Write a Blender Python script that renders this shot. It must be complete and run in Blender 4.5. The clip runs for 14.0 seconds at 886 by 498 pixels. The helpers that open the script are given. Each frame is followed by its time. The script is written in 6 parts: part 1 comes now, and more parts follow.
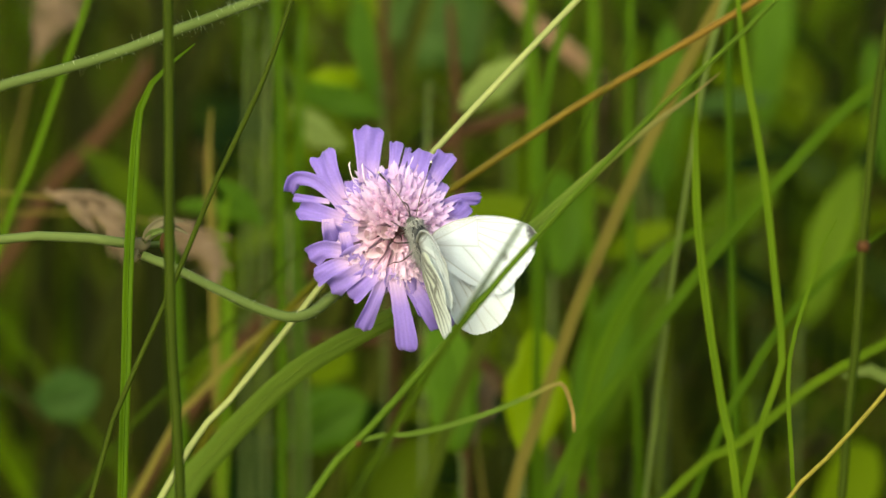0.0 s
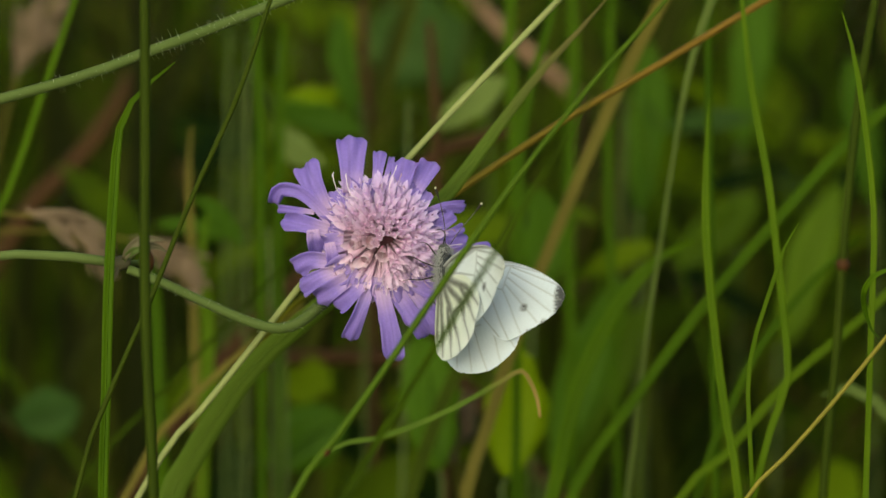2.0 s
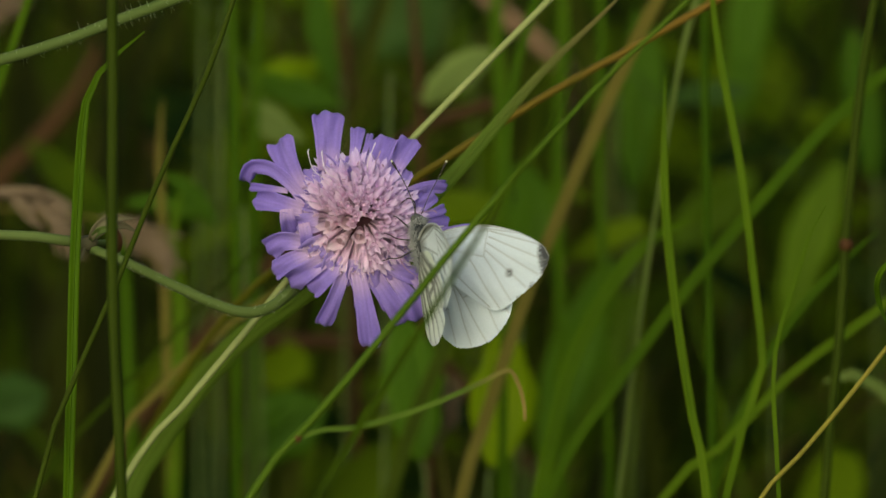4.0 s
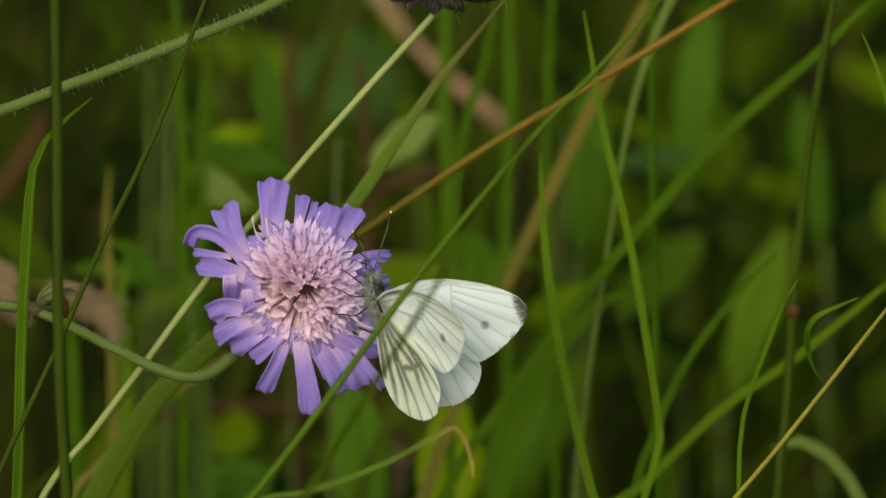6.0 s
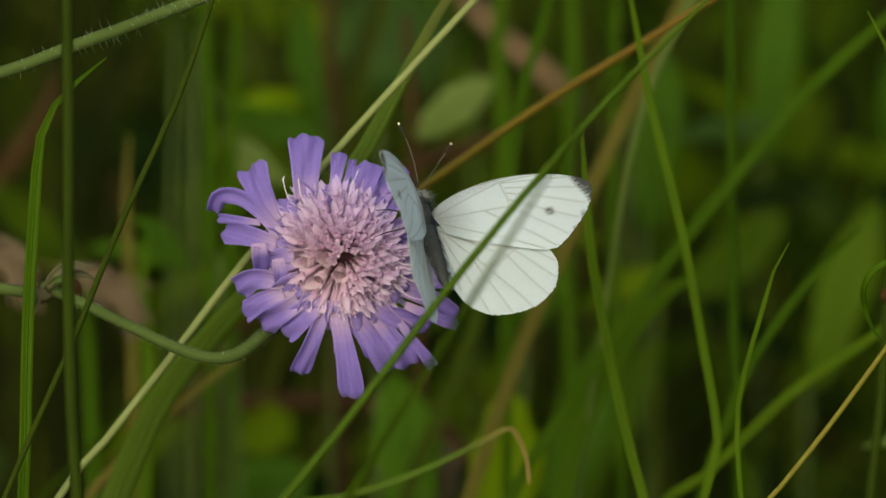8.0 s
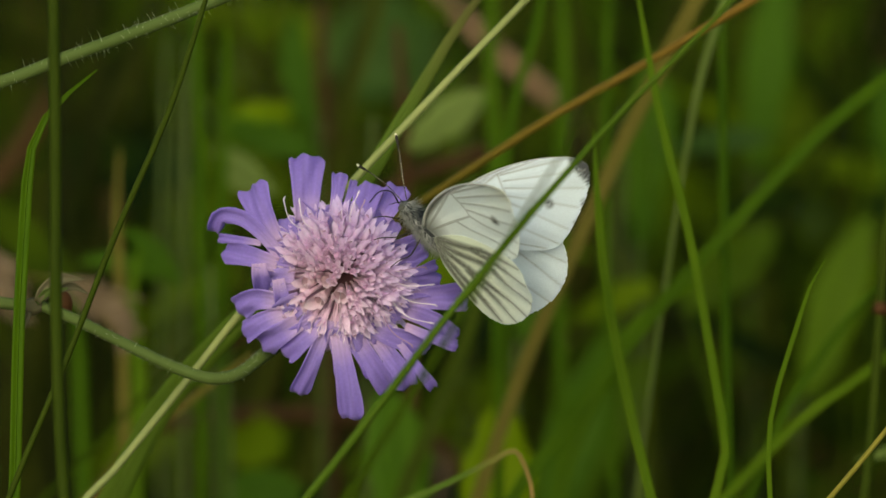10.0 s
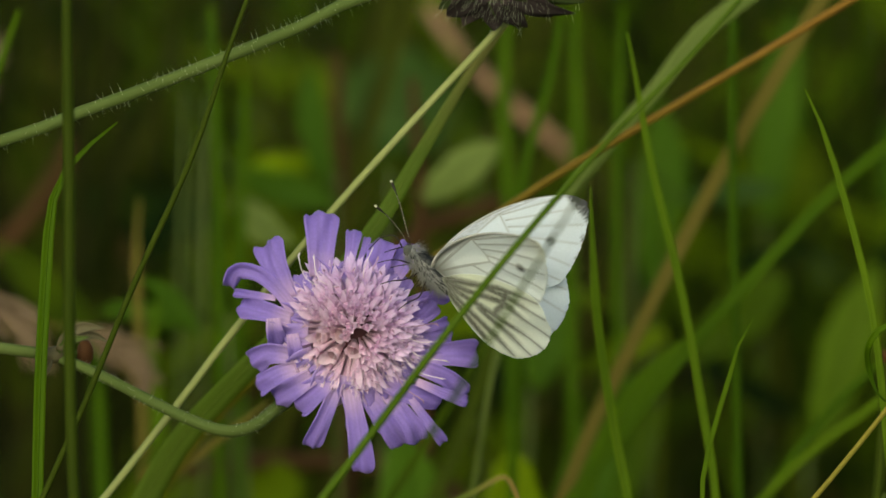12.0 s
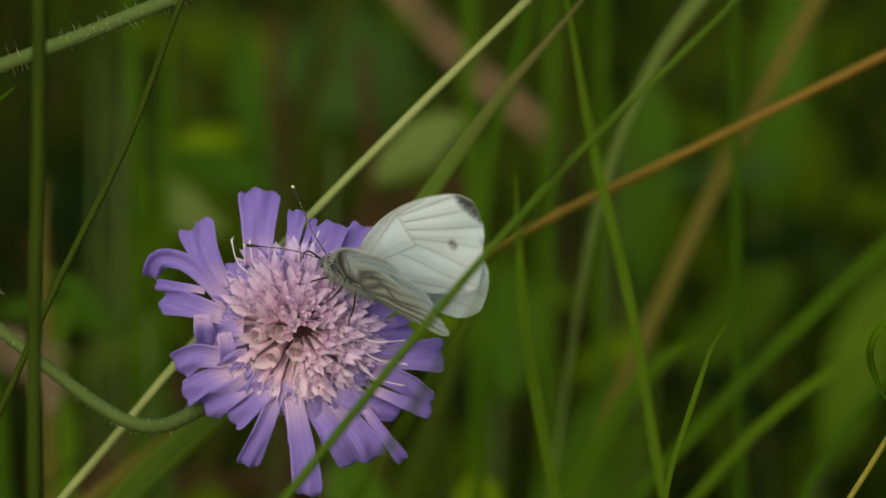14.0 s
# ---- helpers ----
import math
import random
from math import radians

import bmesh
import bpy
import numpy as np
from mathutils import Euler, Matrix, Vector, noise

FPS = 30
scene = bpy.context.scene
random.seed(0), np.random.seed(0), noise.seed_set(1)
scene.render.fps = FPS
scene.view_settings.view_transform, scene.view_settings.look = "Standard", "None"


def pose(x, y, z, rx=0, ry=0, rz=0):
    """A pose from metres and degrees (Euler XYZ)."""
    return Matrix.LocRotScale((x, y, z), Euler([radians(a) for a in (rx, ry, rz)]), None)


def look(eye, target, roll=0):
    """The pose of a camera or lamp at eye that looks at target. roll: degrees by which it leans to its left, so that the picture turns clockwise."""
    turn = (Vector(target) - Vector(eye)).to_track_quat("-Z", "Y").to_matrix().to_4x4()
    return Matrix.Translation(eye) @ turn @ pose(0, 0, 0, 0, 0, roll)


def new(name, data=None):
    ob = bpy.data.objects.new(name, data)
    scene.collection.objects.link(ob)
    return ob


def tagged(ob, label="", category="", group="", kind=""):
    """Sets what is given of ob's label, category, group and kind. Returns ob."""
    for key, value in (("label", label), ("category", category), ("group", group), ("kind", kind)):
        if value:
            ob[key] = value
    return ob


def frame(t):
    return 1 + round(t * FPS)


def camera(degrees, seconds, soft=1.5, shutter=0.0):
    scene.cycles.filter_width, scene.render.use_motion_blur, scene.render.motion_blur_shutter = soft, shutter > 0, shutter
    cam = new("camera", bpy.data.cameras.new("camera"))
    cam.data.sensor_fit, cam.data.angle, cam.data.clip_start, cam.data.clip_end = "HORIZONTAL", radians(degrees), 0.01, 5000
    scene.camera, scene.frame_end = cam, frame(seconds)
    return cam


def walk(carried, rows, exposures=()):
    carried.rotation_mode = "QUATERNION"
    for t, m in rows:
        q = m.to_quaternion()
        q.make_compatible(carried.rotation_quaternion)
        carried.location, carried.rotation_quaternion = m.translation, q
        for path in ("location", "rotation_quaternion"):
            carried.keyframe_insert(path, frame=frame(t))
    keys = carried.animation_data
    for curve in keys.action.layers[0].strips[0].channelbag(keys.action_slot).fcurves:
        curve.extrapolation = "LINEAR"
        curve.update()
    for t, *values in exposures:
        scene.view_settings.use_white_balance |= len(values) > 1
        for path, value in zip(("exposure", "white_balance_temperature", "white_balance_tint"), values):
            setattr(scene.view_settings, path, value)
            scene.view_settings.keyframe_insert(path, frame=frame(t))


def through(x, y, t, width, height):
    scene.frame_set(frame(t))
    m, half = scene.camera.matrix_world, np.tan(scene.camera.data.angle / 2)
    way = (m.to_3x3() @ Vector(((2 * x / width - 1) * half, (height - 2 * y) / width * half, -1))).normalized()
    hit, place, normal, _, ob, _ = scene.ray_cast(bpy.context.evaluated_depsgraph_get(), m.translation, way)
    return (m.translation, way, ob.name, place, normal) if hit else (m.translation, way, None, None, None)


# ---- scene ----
# All places below are in millimetres in the view frame: u to the right, v up, w towards the viewer; its origin
# hangs 0.5 m over the ground beside the flower head, and it leans 12 degrees back.
LEAN = radians(12)
VIEW = Matrix(((1, 0, 0, 0), (0, math.sin(LEAN), -math.cos(LEAN), 0), (0, math.cos(LEAN), math.sin(LEAN), 0.5), (0, 0, 0, 1)))
DOWN = Vector((0, -math.cos(LEAN), -math.sin(LEAN)))


def spot(u, v, w=0.0):
    """The pose of a thing whose origin lies at u, v, w, turned as the view frame."""
    return VIEW @ Matrix.Translation((u / 1000, v / 1000, w / 1000))


def height(p):
    """Height over the ground, in mm, of a place in the view frame."""
    return 500 - DOWN.dot(Vector(p))


# ---- camera ----
cam = camera(4.5005, 14.0, soft=1.5)
cam.data.dof.use_dof = True
cam.data.dof.focus_distance = 1.885
cam.data.dof.aperture_fstop = 15.5
cam.data.dof.aperture_blades = 7


def eye(yaw, pitch, roll, far):
    """The camera far metres before the origin, turned to the right and up, and leaning to its left."""
    return VIEW @ Matrix.Translation((0, 0, far)) @ pose(0, 0, 0, 0, -yaw, 0) @ pose(0, 0, 0, pitch) @ pose(0, 0, 0, 0, 0, roll)


walk(cam, [(t, eye(*r)) for t, *r in (
    (0, -0.2217, -0.2150, -0.0037, 2.0203),
    (0.5, -0.2152, -0.2627, 0.0011, 2.0012),
    (1, -0.1228, -0.1945, -0.0018, 2.0205),
    (1.5, -0.0687, -0.1547, 0.0091, 1.9763),
    (2, -0.1192, -0.1214, -0.0064, 2.0216),
    (2.2, -0.1486, -0.0627, -0.0012, 2.0058),
    (4.3, -0.0334, -0.2425, -0.0016, 1.9168),
    (4.5, -0.0403, -0.1575, -0.0015, 1.9137),
    (5, 0.0040, -0.0101, -0.0039, 1.9184),
    (5.5, 0.1292, 0.0058, 0.0021, 1.9072),
    (6, 0.2280, 0.1045, 0.0061, 1.9218),
    (6.5, 0.2653, 0.0943, 0.0033, 1.9494),
    (7, 0.1887, 0.0784, 0.0057, 1.9419),
    (7.5, 0.0018, 0.0717, 0.0019, 1.9149),
    (8, -0.0288, 0.0010, -0.0011, 1.7212),
    (8.2, -0.0019, -0.0798, 0.0062, 1.7034),
    (10.3, 0.0146, 0.1138, 0.0008, 1.7254),
    (10.5, -0.0074, 0.1456, -0.0053, 1.7421),
    (11, -0.1422, 0.1861, 0.0007, 1.7063),
    (11.5, -0.1552, 0.2520, -0.0030, 1.7409),
    (12, -0.0589, 0.3148, -0.0036, 1.7471),
    (12.5, -0.0693, 0.4354, 0.0114, 1.7061),
    (13, 0.0866, 0.4537, -0.0075, 1.7405),
    (13.5, 0.1476, 0.2401, -0.0071, 1.7640),
    (14, 0.1626, 0.3112, 0.0061, 1.4836),
)], exposures=[
    (0.0, 1.24, 7300, -9), (0.5, 1.18, 7300, -9), (1.0, 1.12, 7300, -9), (1.5, 0.88, 7300, -9), (2.0, 0.46, 7000, -9), (4.5, 0.16, 7000, -9), (5.0, 0.26, 7000, -9), (5.5, 0.44, 7000, -9), (6.0, 0.48, 7080, -9), (6.5, 0.50, 7080, -9), (7.0, 0.48, 7080, -9), (7.5, 0.36, 7000, -9), (8.0, 0.18, 7000, -9), (10.5, 0.28, 7000, -9), (13.0, 0.30, 7000, -9), (13.5, 0.14, 7000, -9), (14.0, 0.12, 7000, -9)])

# ---- light: bright overcast ----
SUN_UP, SUN_ROUND = 30.0, 196.0
world = bpy.data.worlds.new("sky")
scene.world = world
world.use_nodes = True
sky = world.node_tree.nodes.new("ShaderNodeTexSky")
sky.sky_type, sky.sun_disc = "NISHITA", False
sky.sun_elevation, sky.sun_rotation = radians(SUN_UP), radians(SUN_ROUND)
sky.dust_density, sky.air_density = 4.0, 1.0
back = world.node_tree.nodes["Background"]
world.node_tree.links.new(sky.outputs[0], back.inputs[0])
back.inputs[1].default_value = 0.14
sun = new("sun", bpy.data.lights.new("sun", "SUN"))
sun.data.energy, sun.data.angle, sun.data.color = 1.5, radians(55), (1.0, 0.985, 0.93)
_a, _b = radians(SUN_UP), radians(SUN_ROUND)
sun.matrix_world = look((math.sin(_b) * math.cos(_a) * 20, math.cos(_b) * math.cos(_a) * 20, math.sin(_a) * 20), (0, 0, 0))


# ---- materials ----
def ramp_node(nt, stops):
    r = nt.nodes.new("ShaderNodeValToRGB")
    while len(r.color_ramp.elements) < len(stops):
        r.color_ramp.elements.new(0.5)
    for e, (at, c) in zip(r.color_ramp.elements, stops):
        e.position, e.color = at, (*c, 1)
    return r


def plant_mat(name, dark, light, through=0.35, rough=0.5, streak=26.0, grain=900.0, vary="object", tip=None):
    """Thin living tissue: long streaks across the blade, fine grain, light that comes through it."""
    m = bpy.data.materials.new(name)
    m.use_nodes = True
    nt = m.node_tree
    n, l = nt.nodes, nt.links
    for x in list(n):
        n.remove(x)
    out = n.new("ShaderNodeOutputMaterial")
    uv = n.new("ShaderNodeTexCoord")
    mapping = n.new("ShaderNodeMapping")
    mapping.inputs["Scale"].default_value = (streak, 1.6, 1)
    l.new(uv.outputs["UV"], mapping.inputs[0])
    lines = n.new("ShaderNodeTexNoise")
    lines.inputs["Scale"].default_value, lines.inputs["Detail"].default_value = 1.0, 3
    l.new(mapping.outputs[0], lines.inputs["Vector"])
    fine = n.new("ShaderNodeTexNoise")
    fine.inputs["Scale"].default_value, fine.inputs["Detail"].default_value = grain, 4
    l.new(uv.outputs["Object"], fine.inputs["Vector"])
    wide = n.new("ShaderNodeTexNoise")
    wide.inputs["Scale"].default_value = 60
    l.new(uv.outputs["Object"], wide.inputs["Vector"])
    rnd = n.new("ShaderNodeObjectInfo") if vary == "object" else n.new("ShaderNodeNewGeometry")
    add = n.new("ShaderNodeMath")
    add.operation = "MULTIPLY_ADD"
    l.new(lines.outputs[0], add.inputs[0])
    add.inputs[1].default_value = 0.55
    mul = n.new("ShaderNodeMath")
    mul.operation = "MULTIPLY_ADD"
    l.new(rnd.outputs["Random" if vary == "object" else "Random Per Island"], mul.inputs[0])
    mul.inputs[1].default_value, mul.inputs[2].default_value = (0.3 if vary == "object" else 0.9), (-0.15 if vary == "object" else -0.4)
    sum2 = n.new("ShaderNodeMath")
    sum2.operation = "MULTIPLY_ADD"
    l.new(wide.outputs[0], sum2.inputs[0])
    sum2.inputs[1].default_value = 0.45
    l.new(mul.outputs[0], sum2.inputs[2])
    l.new(sum2.outputs[0], add.inputs[2])
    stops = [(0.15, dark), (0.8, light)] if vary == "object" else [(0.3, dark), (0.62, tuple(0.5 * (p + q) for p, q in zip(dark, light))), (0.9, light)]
    col = ramp_node(nt, stops)
    l.new(add.outputs[0], col.inputs[0])
    colour = col.outputs[0]
    if tip:
        sep = n.new("ShaderNodeSeparateXYZ")
        l.new(uv.outputs["UV"], sep.inputs[0])
        where = ramp_node(nt, [(0.0, (1, 1, 1)), (tip[1], (0, 0, 0))])
        l.new(sep.outputs[1], where.inputs[0])
        mix = n.new("ShaderNodeMix")
        mix.data_type = "RGBA"
        l.new(where.outputs[0], mix.inputs["Factor"])
        l.new(colour, mix.inputs["A"])
        mix.inputs["B"].default_value = (*tip[0], 1)
        colour = mix.outputs["Result"]
    b = n.new("ShaderNodeBsdfPrincipled")
    b.inputs["Roughness"].default_value = rough
    b.inputs["Specular IOR Level"].default_value = 0.06
    l.new(colour, b.inputs["Base Color"])
    bump = n.new("ShaderNodeBump")
    bump.inputs["Strength"].default_value, bump.inputs["Distance"].default_value = 0.35, 0.0002
    l.new(add.outputs[0], bump.inputs["Height"])
    l.new(bump.outputs[0], b.inputs["Normal"])
    tr = n.new("ShaderNodeBsdfTranslucent")
    l.new(colour, tr.inputs[0])
    ms = n.new("ShaderNodeMixShader")
    ms.inputs[0].default_value = through
    l.new(b.outputs[0], ms.inputs[1])
    l.new(tr.outputs[0], ms.inputs[2])
    l.new(ms.outputs[0], out.inputs[0])
    return m


def painted_mat(name, through, rough, grain):
    """Tissue whose own pattern of colours lies in the mesh's colour attribute, broken up by scales."""
    m = bpy.data.materials.new(name)
    m.use_nodes = True
    nt = m.node_tree
    n, l = nt.nodes, nt.links
    for x in list(n):
        n.remove(x)
    out = n.new("ShaderNodeOutputMaterial")
    att = n.new("ShaderNodeVertexColor")
    att.layer_name = "pattern"
    tc = n.new("ShaderNodeTexCoord")
    no = n.new("ShaderNodeTexNoise")
    no.inputs["Scale"].default_value, no.inputs["Detail"].default_value = grain, 3
    l.new(tc.outputs["Object"], no.inputs["Vector"])
    r = ramp_node(nt, [(0.3, (0.90, 0.90, 0.90)), (0.7, (1, 1, 1))])
    l.new(no.outputs[0], r.inputs[0])
    mx = n.new("ShaderNodeMix")
    mx.data_type, mx.blend_type = "RGBA", "MULTIPLY"
    mx.inputs["Factor"].default_value = 1
    l.new(att.outputs[0], mx.inputs["A"])
    l.new(r.outputs[0], mx.inputs["B"])
    b = n.new("ShaderNodeBsdfPrincipled")
    b.inputs["Roughness"].default_value, b.inputs["Specular IOR Level"].default_value = rough, 0.2
    b.inputs["Sheen Weight"].default_value = 0.15
    bump = n.new("ShaderNodeBump")
    bump.inputs["Strength"].default_value, bump.inputs["Distance"].default_value = 0.25, 0.0001
    l.new(no.outputs[0], bump.inputs["Height"])
    l.new(bump.outputs[0], b.inputs["Normal"])
    l.new(mx.outputs["Result"], b.inputs["Base Color"])
    tr = n.new("ShaderNodeBsdfTranslucent")
    l.new(mx.outputs["Result"], tr.inputs[0])
    ms = n.new("ShaderNodeMixShader")
    ms.inputs[0].default_value = through
    l.new(b.outputs[0], ms.inputs[1])
    l.new(tr.outputs[0], ms.inputs[2])
    l.new(ms.outputs[0], out.inputs[0])
    return m


GREEN = plant_mat("fresh_grass", (0.024, 0.062, 0.001), (0.082, 0.15, 0.004), 0.4)
BRIGHT = plant_mat("bright_grass", (0.045, 0.098, 0.002), (0.12, 0.19, 0.008), 0.45)
CULM = plant_mat("green_culm", (0.034, 0.066, 0.003), (0.085, 0.135, 0.010), 0.2, 0.6)
DEEP = plant_mat("dark_grass", (0.016, 0.026, 0.001), (0.042, 0.060, 0.004), 0.15, 0.7)
STEM = plant_mat("downy_stem", (0.049, 0.073, 0.015), (0.10, 0.13, 0.039), 0.08, 0.65, 8)
PALE = plant_mat("pale_straw", (0.14, 0.17, 0.045), (0.27, 0.29, 0.11), 0.2, 0.5, 12)
TAN = plant_mat("tan_straw", (0.085, 0.070, 0.010), (0.17, 0.145, 0.03), 0.3)
ORANGE = plant_mat("orange_straw", (0.058, 0.062, 0.004), (0.112, 0.102, 0.008), 0.15, 0.5, 10, tip=((0.20, 0.092, 0.018), 0.24))
YELLOW = plant_mat("yellow_straw", (0.15, 0.13, 0.016), (0.26, 0.22, 0.04), 0.2, 0.45, 10)
LEAF = plant_mat("broad_leaf", (0.022, 0.06, 0.002), (0.07, 0.14, 0.007), 0.4, 0.5, 14)
SOFT_LEAF = plant_mat("soft_leaf", (0.045, 0.085, 0.003), (0.10, 0.165, 0.008), 0.45, 0.5, 14)
LIME = plant_mat("lime_leaf", (0.11, 0.18, 0.002), (0.22, 0.30, 0.006), 0.5, 0.5, 14)
GREY_LEAF = plant_mat("grey_leaf", (0.075, 0.11, 0.02), (0.15, 0.195, 0.05), 0.3, 0.6, 14)
BLUE_LEAF = plant_mat("blue_green_leaf", (0.016, 0.045, 0.005), (0.045, 0.08, 0.016), 0.3, 0.6, 10)
PINK_STALK = plant_mat("dry_pink_stalk", (0.16, 0.088, 0.05), (0.29, 0.18, 0.11), 0.1, 0.7, 10)
RED_STALK = plant_mat("red_brown_stalk", (0.026, 0.012, 0.005), (0.062, 0.029, 0.011), 0.05, 0.6, 10)
SEED = plant_mat("seed_head", (0.10, 0.072, 0.04), (0.22, 0.155, 0.10), 0.25, 0.8, 6)
PINK_SEED = plant_mat("pink_seed_head", (0.30, 0.19, 0.15), (0.50, 0.35, 0.29), 0.3, 0.8, 6)
DRY = plant_mat("dry_bract", (0.06, 0.055, 0.028), (0.15, 0.13, 0.075), 0.2, 0.7, 8)
BUD = plant_mat("dark_bract", (0.028, 0.022, 0.022), (0.07, 0.055, 0.055), 0.12, 0.7, 8)
BROWN = plant_mat("brown_knot", (0.030, 0.013, 0.005), (0.085, 0.036, 0.012), 0.0, 0.6, 4)
HAIR = plant_mat("white_down", (0.3, 0.33, 0.24), (0.5, 0.52, 0.42), 0.4, 0.6, 2)
# darkest blades are near black: the canopy's deep shade, painted in as tone
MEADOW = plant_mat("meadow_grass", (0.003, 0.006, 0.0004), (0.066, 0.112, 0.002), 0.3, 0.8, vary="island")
FINE = plant_mat("fine_grass", (0.016, 0.036, 0.001), (0.085, 0.14, 0.003), 0.35, 0.7)
# both sedges: shade of the deep gaps is put into their near-black colour
SHADE_BLADE = plant_mat("shade_blade", (0.010, 0.013, 0.001), (0.045, 0.055, 0.004), 0.2, 0.8)
SHADE_SEDGE = plant_mat("shade_sedge", (0.008, 0.010, 0.001), (0.040, 0.046, 0.004), 0.2, 0.8, vary="island")
LITTER = plant_mat("meadow_litter", (0.020, 0.010, 0.004), (0.19, 0.105, 0.045), 0.15, 0.8, vary="island")
VIOLET = painted_mat("violet_petal", 0.5, 0.65, 2600)
FLORET = painted_mat("pink_floret", 0.5, 0.6, 2600)
WING = painted_mat("wing_scales", 0.55, 0.75, 5200)
FUR = plant_mat("grey_fur", (0.26, 0.26, 0.26), (0.62, 0.62, 0.61), 0.4, 0.9, 3)
SLATE = plant_mat("slate_fur", (0.010, 0.013, 0.017), (0.075, 0.085, 0.10), 0.05, 0.9, 3)
BODY = plant_mat("dark_body", (0.025, 0.026, 0.028), (0.10, 0.10, 0.10), 0.0, 0.75, 4)
CHITIN = plant_mat("black_chitin", (0.012, 0.010, 0.009), (0.04, 0.033, 0.028), 0.0, 0.35, 4)
IVORY = plant_mat("ivory_tip", (0.55, 0.5, 0.35), (0.7, 0.66, 0.5), 0.1, 0.5, 4)
EYE = plant_mat("pale_eye", (0.03, 0.03, 0.027), (0.085, 0.085, 0.075), 0.0, 0.25, 4)
VEIN = plant_mat("wing_vein", (0.24, 0.24, 0.22), (0.38, 0.375, 0.36), 0.1, 0.7, 4)
STYLE = plant_mat("pale_style", (0.72, 0.60, 0.70), (0.86, 0.76, 0.82), 0.3, 0.5, 4)
ANTHER = plant_mat("anther", (0.35, 0.2, 0.35), (0.55, 0.36, 0.5), 0.2, 0.6, 4)
# dark maroon carries the shade seen down the clefts between the florets
CLEFT_SHADE = plant_mat("cleft_shade_receptacle", (0.045, 0.018, 0.02), (0.12, 0.055, 0.065), 0.05, 0.8, 4)
LONG_LEAF = plant_mat("long_leaf", (0.08, 0.13, 0.013), (0.12, 0.175, 0.025), 0.45, 0.5, 5, tip=((0.20, 0.15, 0.06), 0.06))
HERB = plant_mat("herb_leaves", (0.005, 0.014, 0.001), (0.095, 0.14, 0.003), 0.45, 0.6, 10, vary="island")
GREEN_CUP = plant_mat("green_receptacle", (0.03, 0.045, 0.015), (0.07, 0.09, 0.03), 0.1, 0.7, 4)


def soil_mat():
    m = bpy.data.materials.new("meadow_soil")
    m.use_nodes = True
    nt = m.node_tree
    b = nt.nodes["Principled BSDF"]
    b.inputs["Roughness"].default_value = 0.95
    tc = nt.nodes.new("ShaderNodeTexCoord")
    a = nt.nodes.new("ShaderNodeTexNoise")
    a.inputs["Scale"].default_value, a.inputs["Detail"].default_value = 7, 8
    nt.links.new(tc.outputs["Object"], a.inputs["Vector"])
    r = ramp_node(nt, [(0.3, (0.02, 0.016, 0.009)), (0.55, (0.035, 0.045, 0.012)), (0.75, (0.06, 0.08, 0.02))])
    nt.links.new(a.outputs[0], r.inputs[0])
    nt.links.new(r.outputs[0], b.inputs["Base Color"])
    bump = nt.nodes.new("ShaderNodeBump")
    bump.inputs["Distance"].default_value = 0.02
    nt.links.new(a.outputs[0], bump.inputs["Height"])
    nt.links.new(bump.outputs[0], b.inputs["Normal"])
    return m


SOIL = soil_mat()


# ---- mesh helpers ----
def mesh_of(name, verts, faces, mat, uvs=None, colours=None, smooth=True, unit=0.001):
    me = bpy.data.meshes.new(name)
    me.from_pydata([(x * unit, y * unit, z * unit) for x, y, z in verts], [], faces)
    me.materials.append(mat)
    if uvs is not None:
        layer = me.uv_layers.new(name="UVMap")
        flat = np.array([uvs[i] for f in faces for i in f], float).ravel()
        layer.data.foreach_set("uv", flat)
    if colours is not None:
        at = me.color_attributes.new("pattern", "FLOAT_COLOR", "POINT")
        at.data.foreach_set("color", np.array([(*c, 1) for c in colours], float).ravel())
    me.polygons.foreach_set("use_smooth", [smooth] * len(me.polygons))
    me.update()
    return me


def spline(pts, n):
    """n + 1 places evenly along a smooth line through the given ones."""
    p = [Vector(q) for q in pts]
    p = [p[0] * 2 - p[1], *p, p[-1] * 2 - p[-2]]
    fine = []
    for i in range(1, len(p) - 2):
        a, b, c, d = p[i - 1:i + 3]
        for k in range(12):
            t = k / 12
            fine.append(0.5 * ((2 * b) + (c - a) * t + (2 * a - 5 * b + 4 * c - d) * t * t + (3 * b - a - 3 * c + d) * t ** 3))
    fine.append(p[-2])
    dist = np.concatenate([[0], np.cumsum([(fine[i + 1] - fine[i]).length for i in range(len(fine) - 1)])])
    want = np.linspace(0, dist[-1], n + 1)
    arr = np.array([tuple(f) for f in fine])
    return [Vector(v) for v in np.stack([np.interp(want, dist, arr[:, k]) for k in range(3)], 1)]


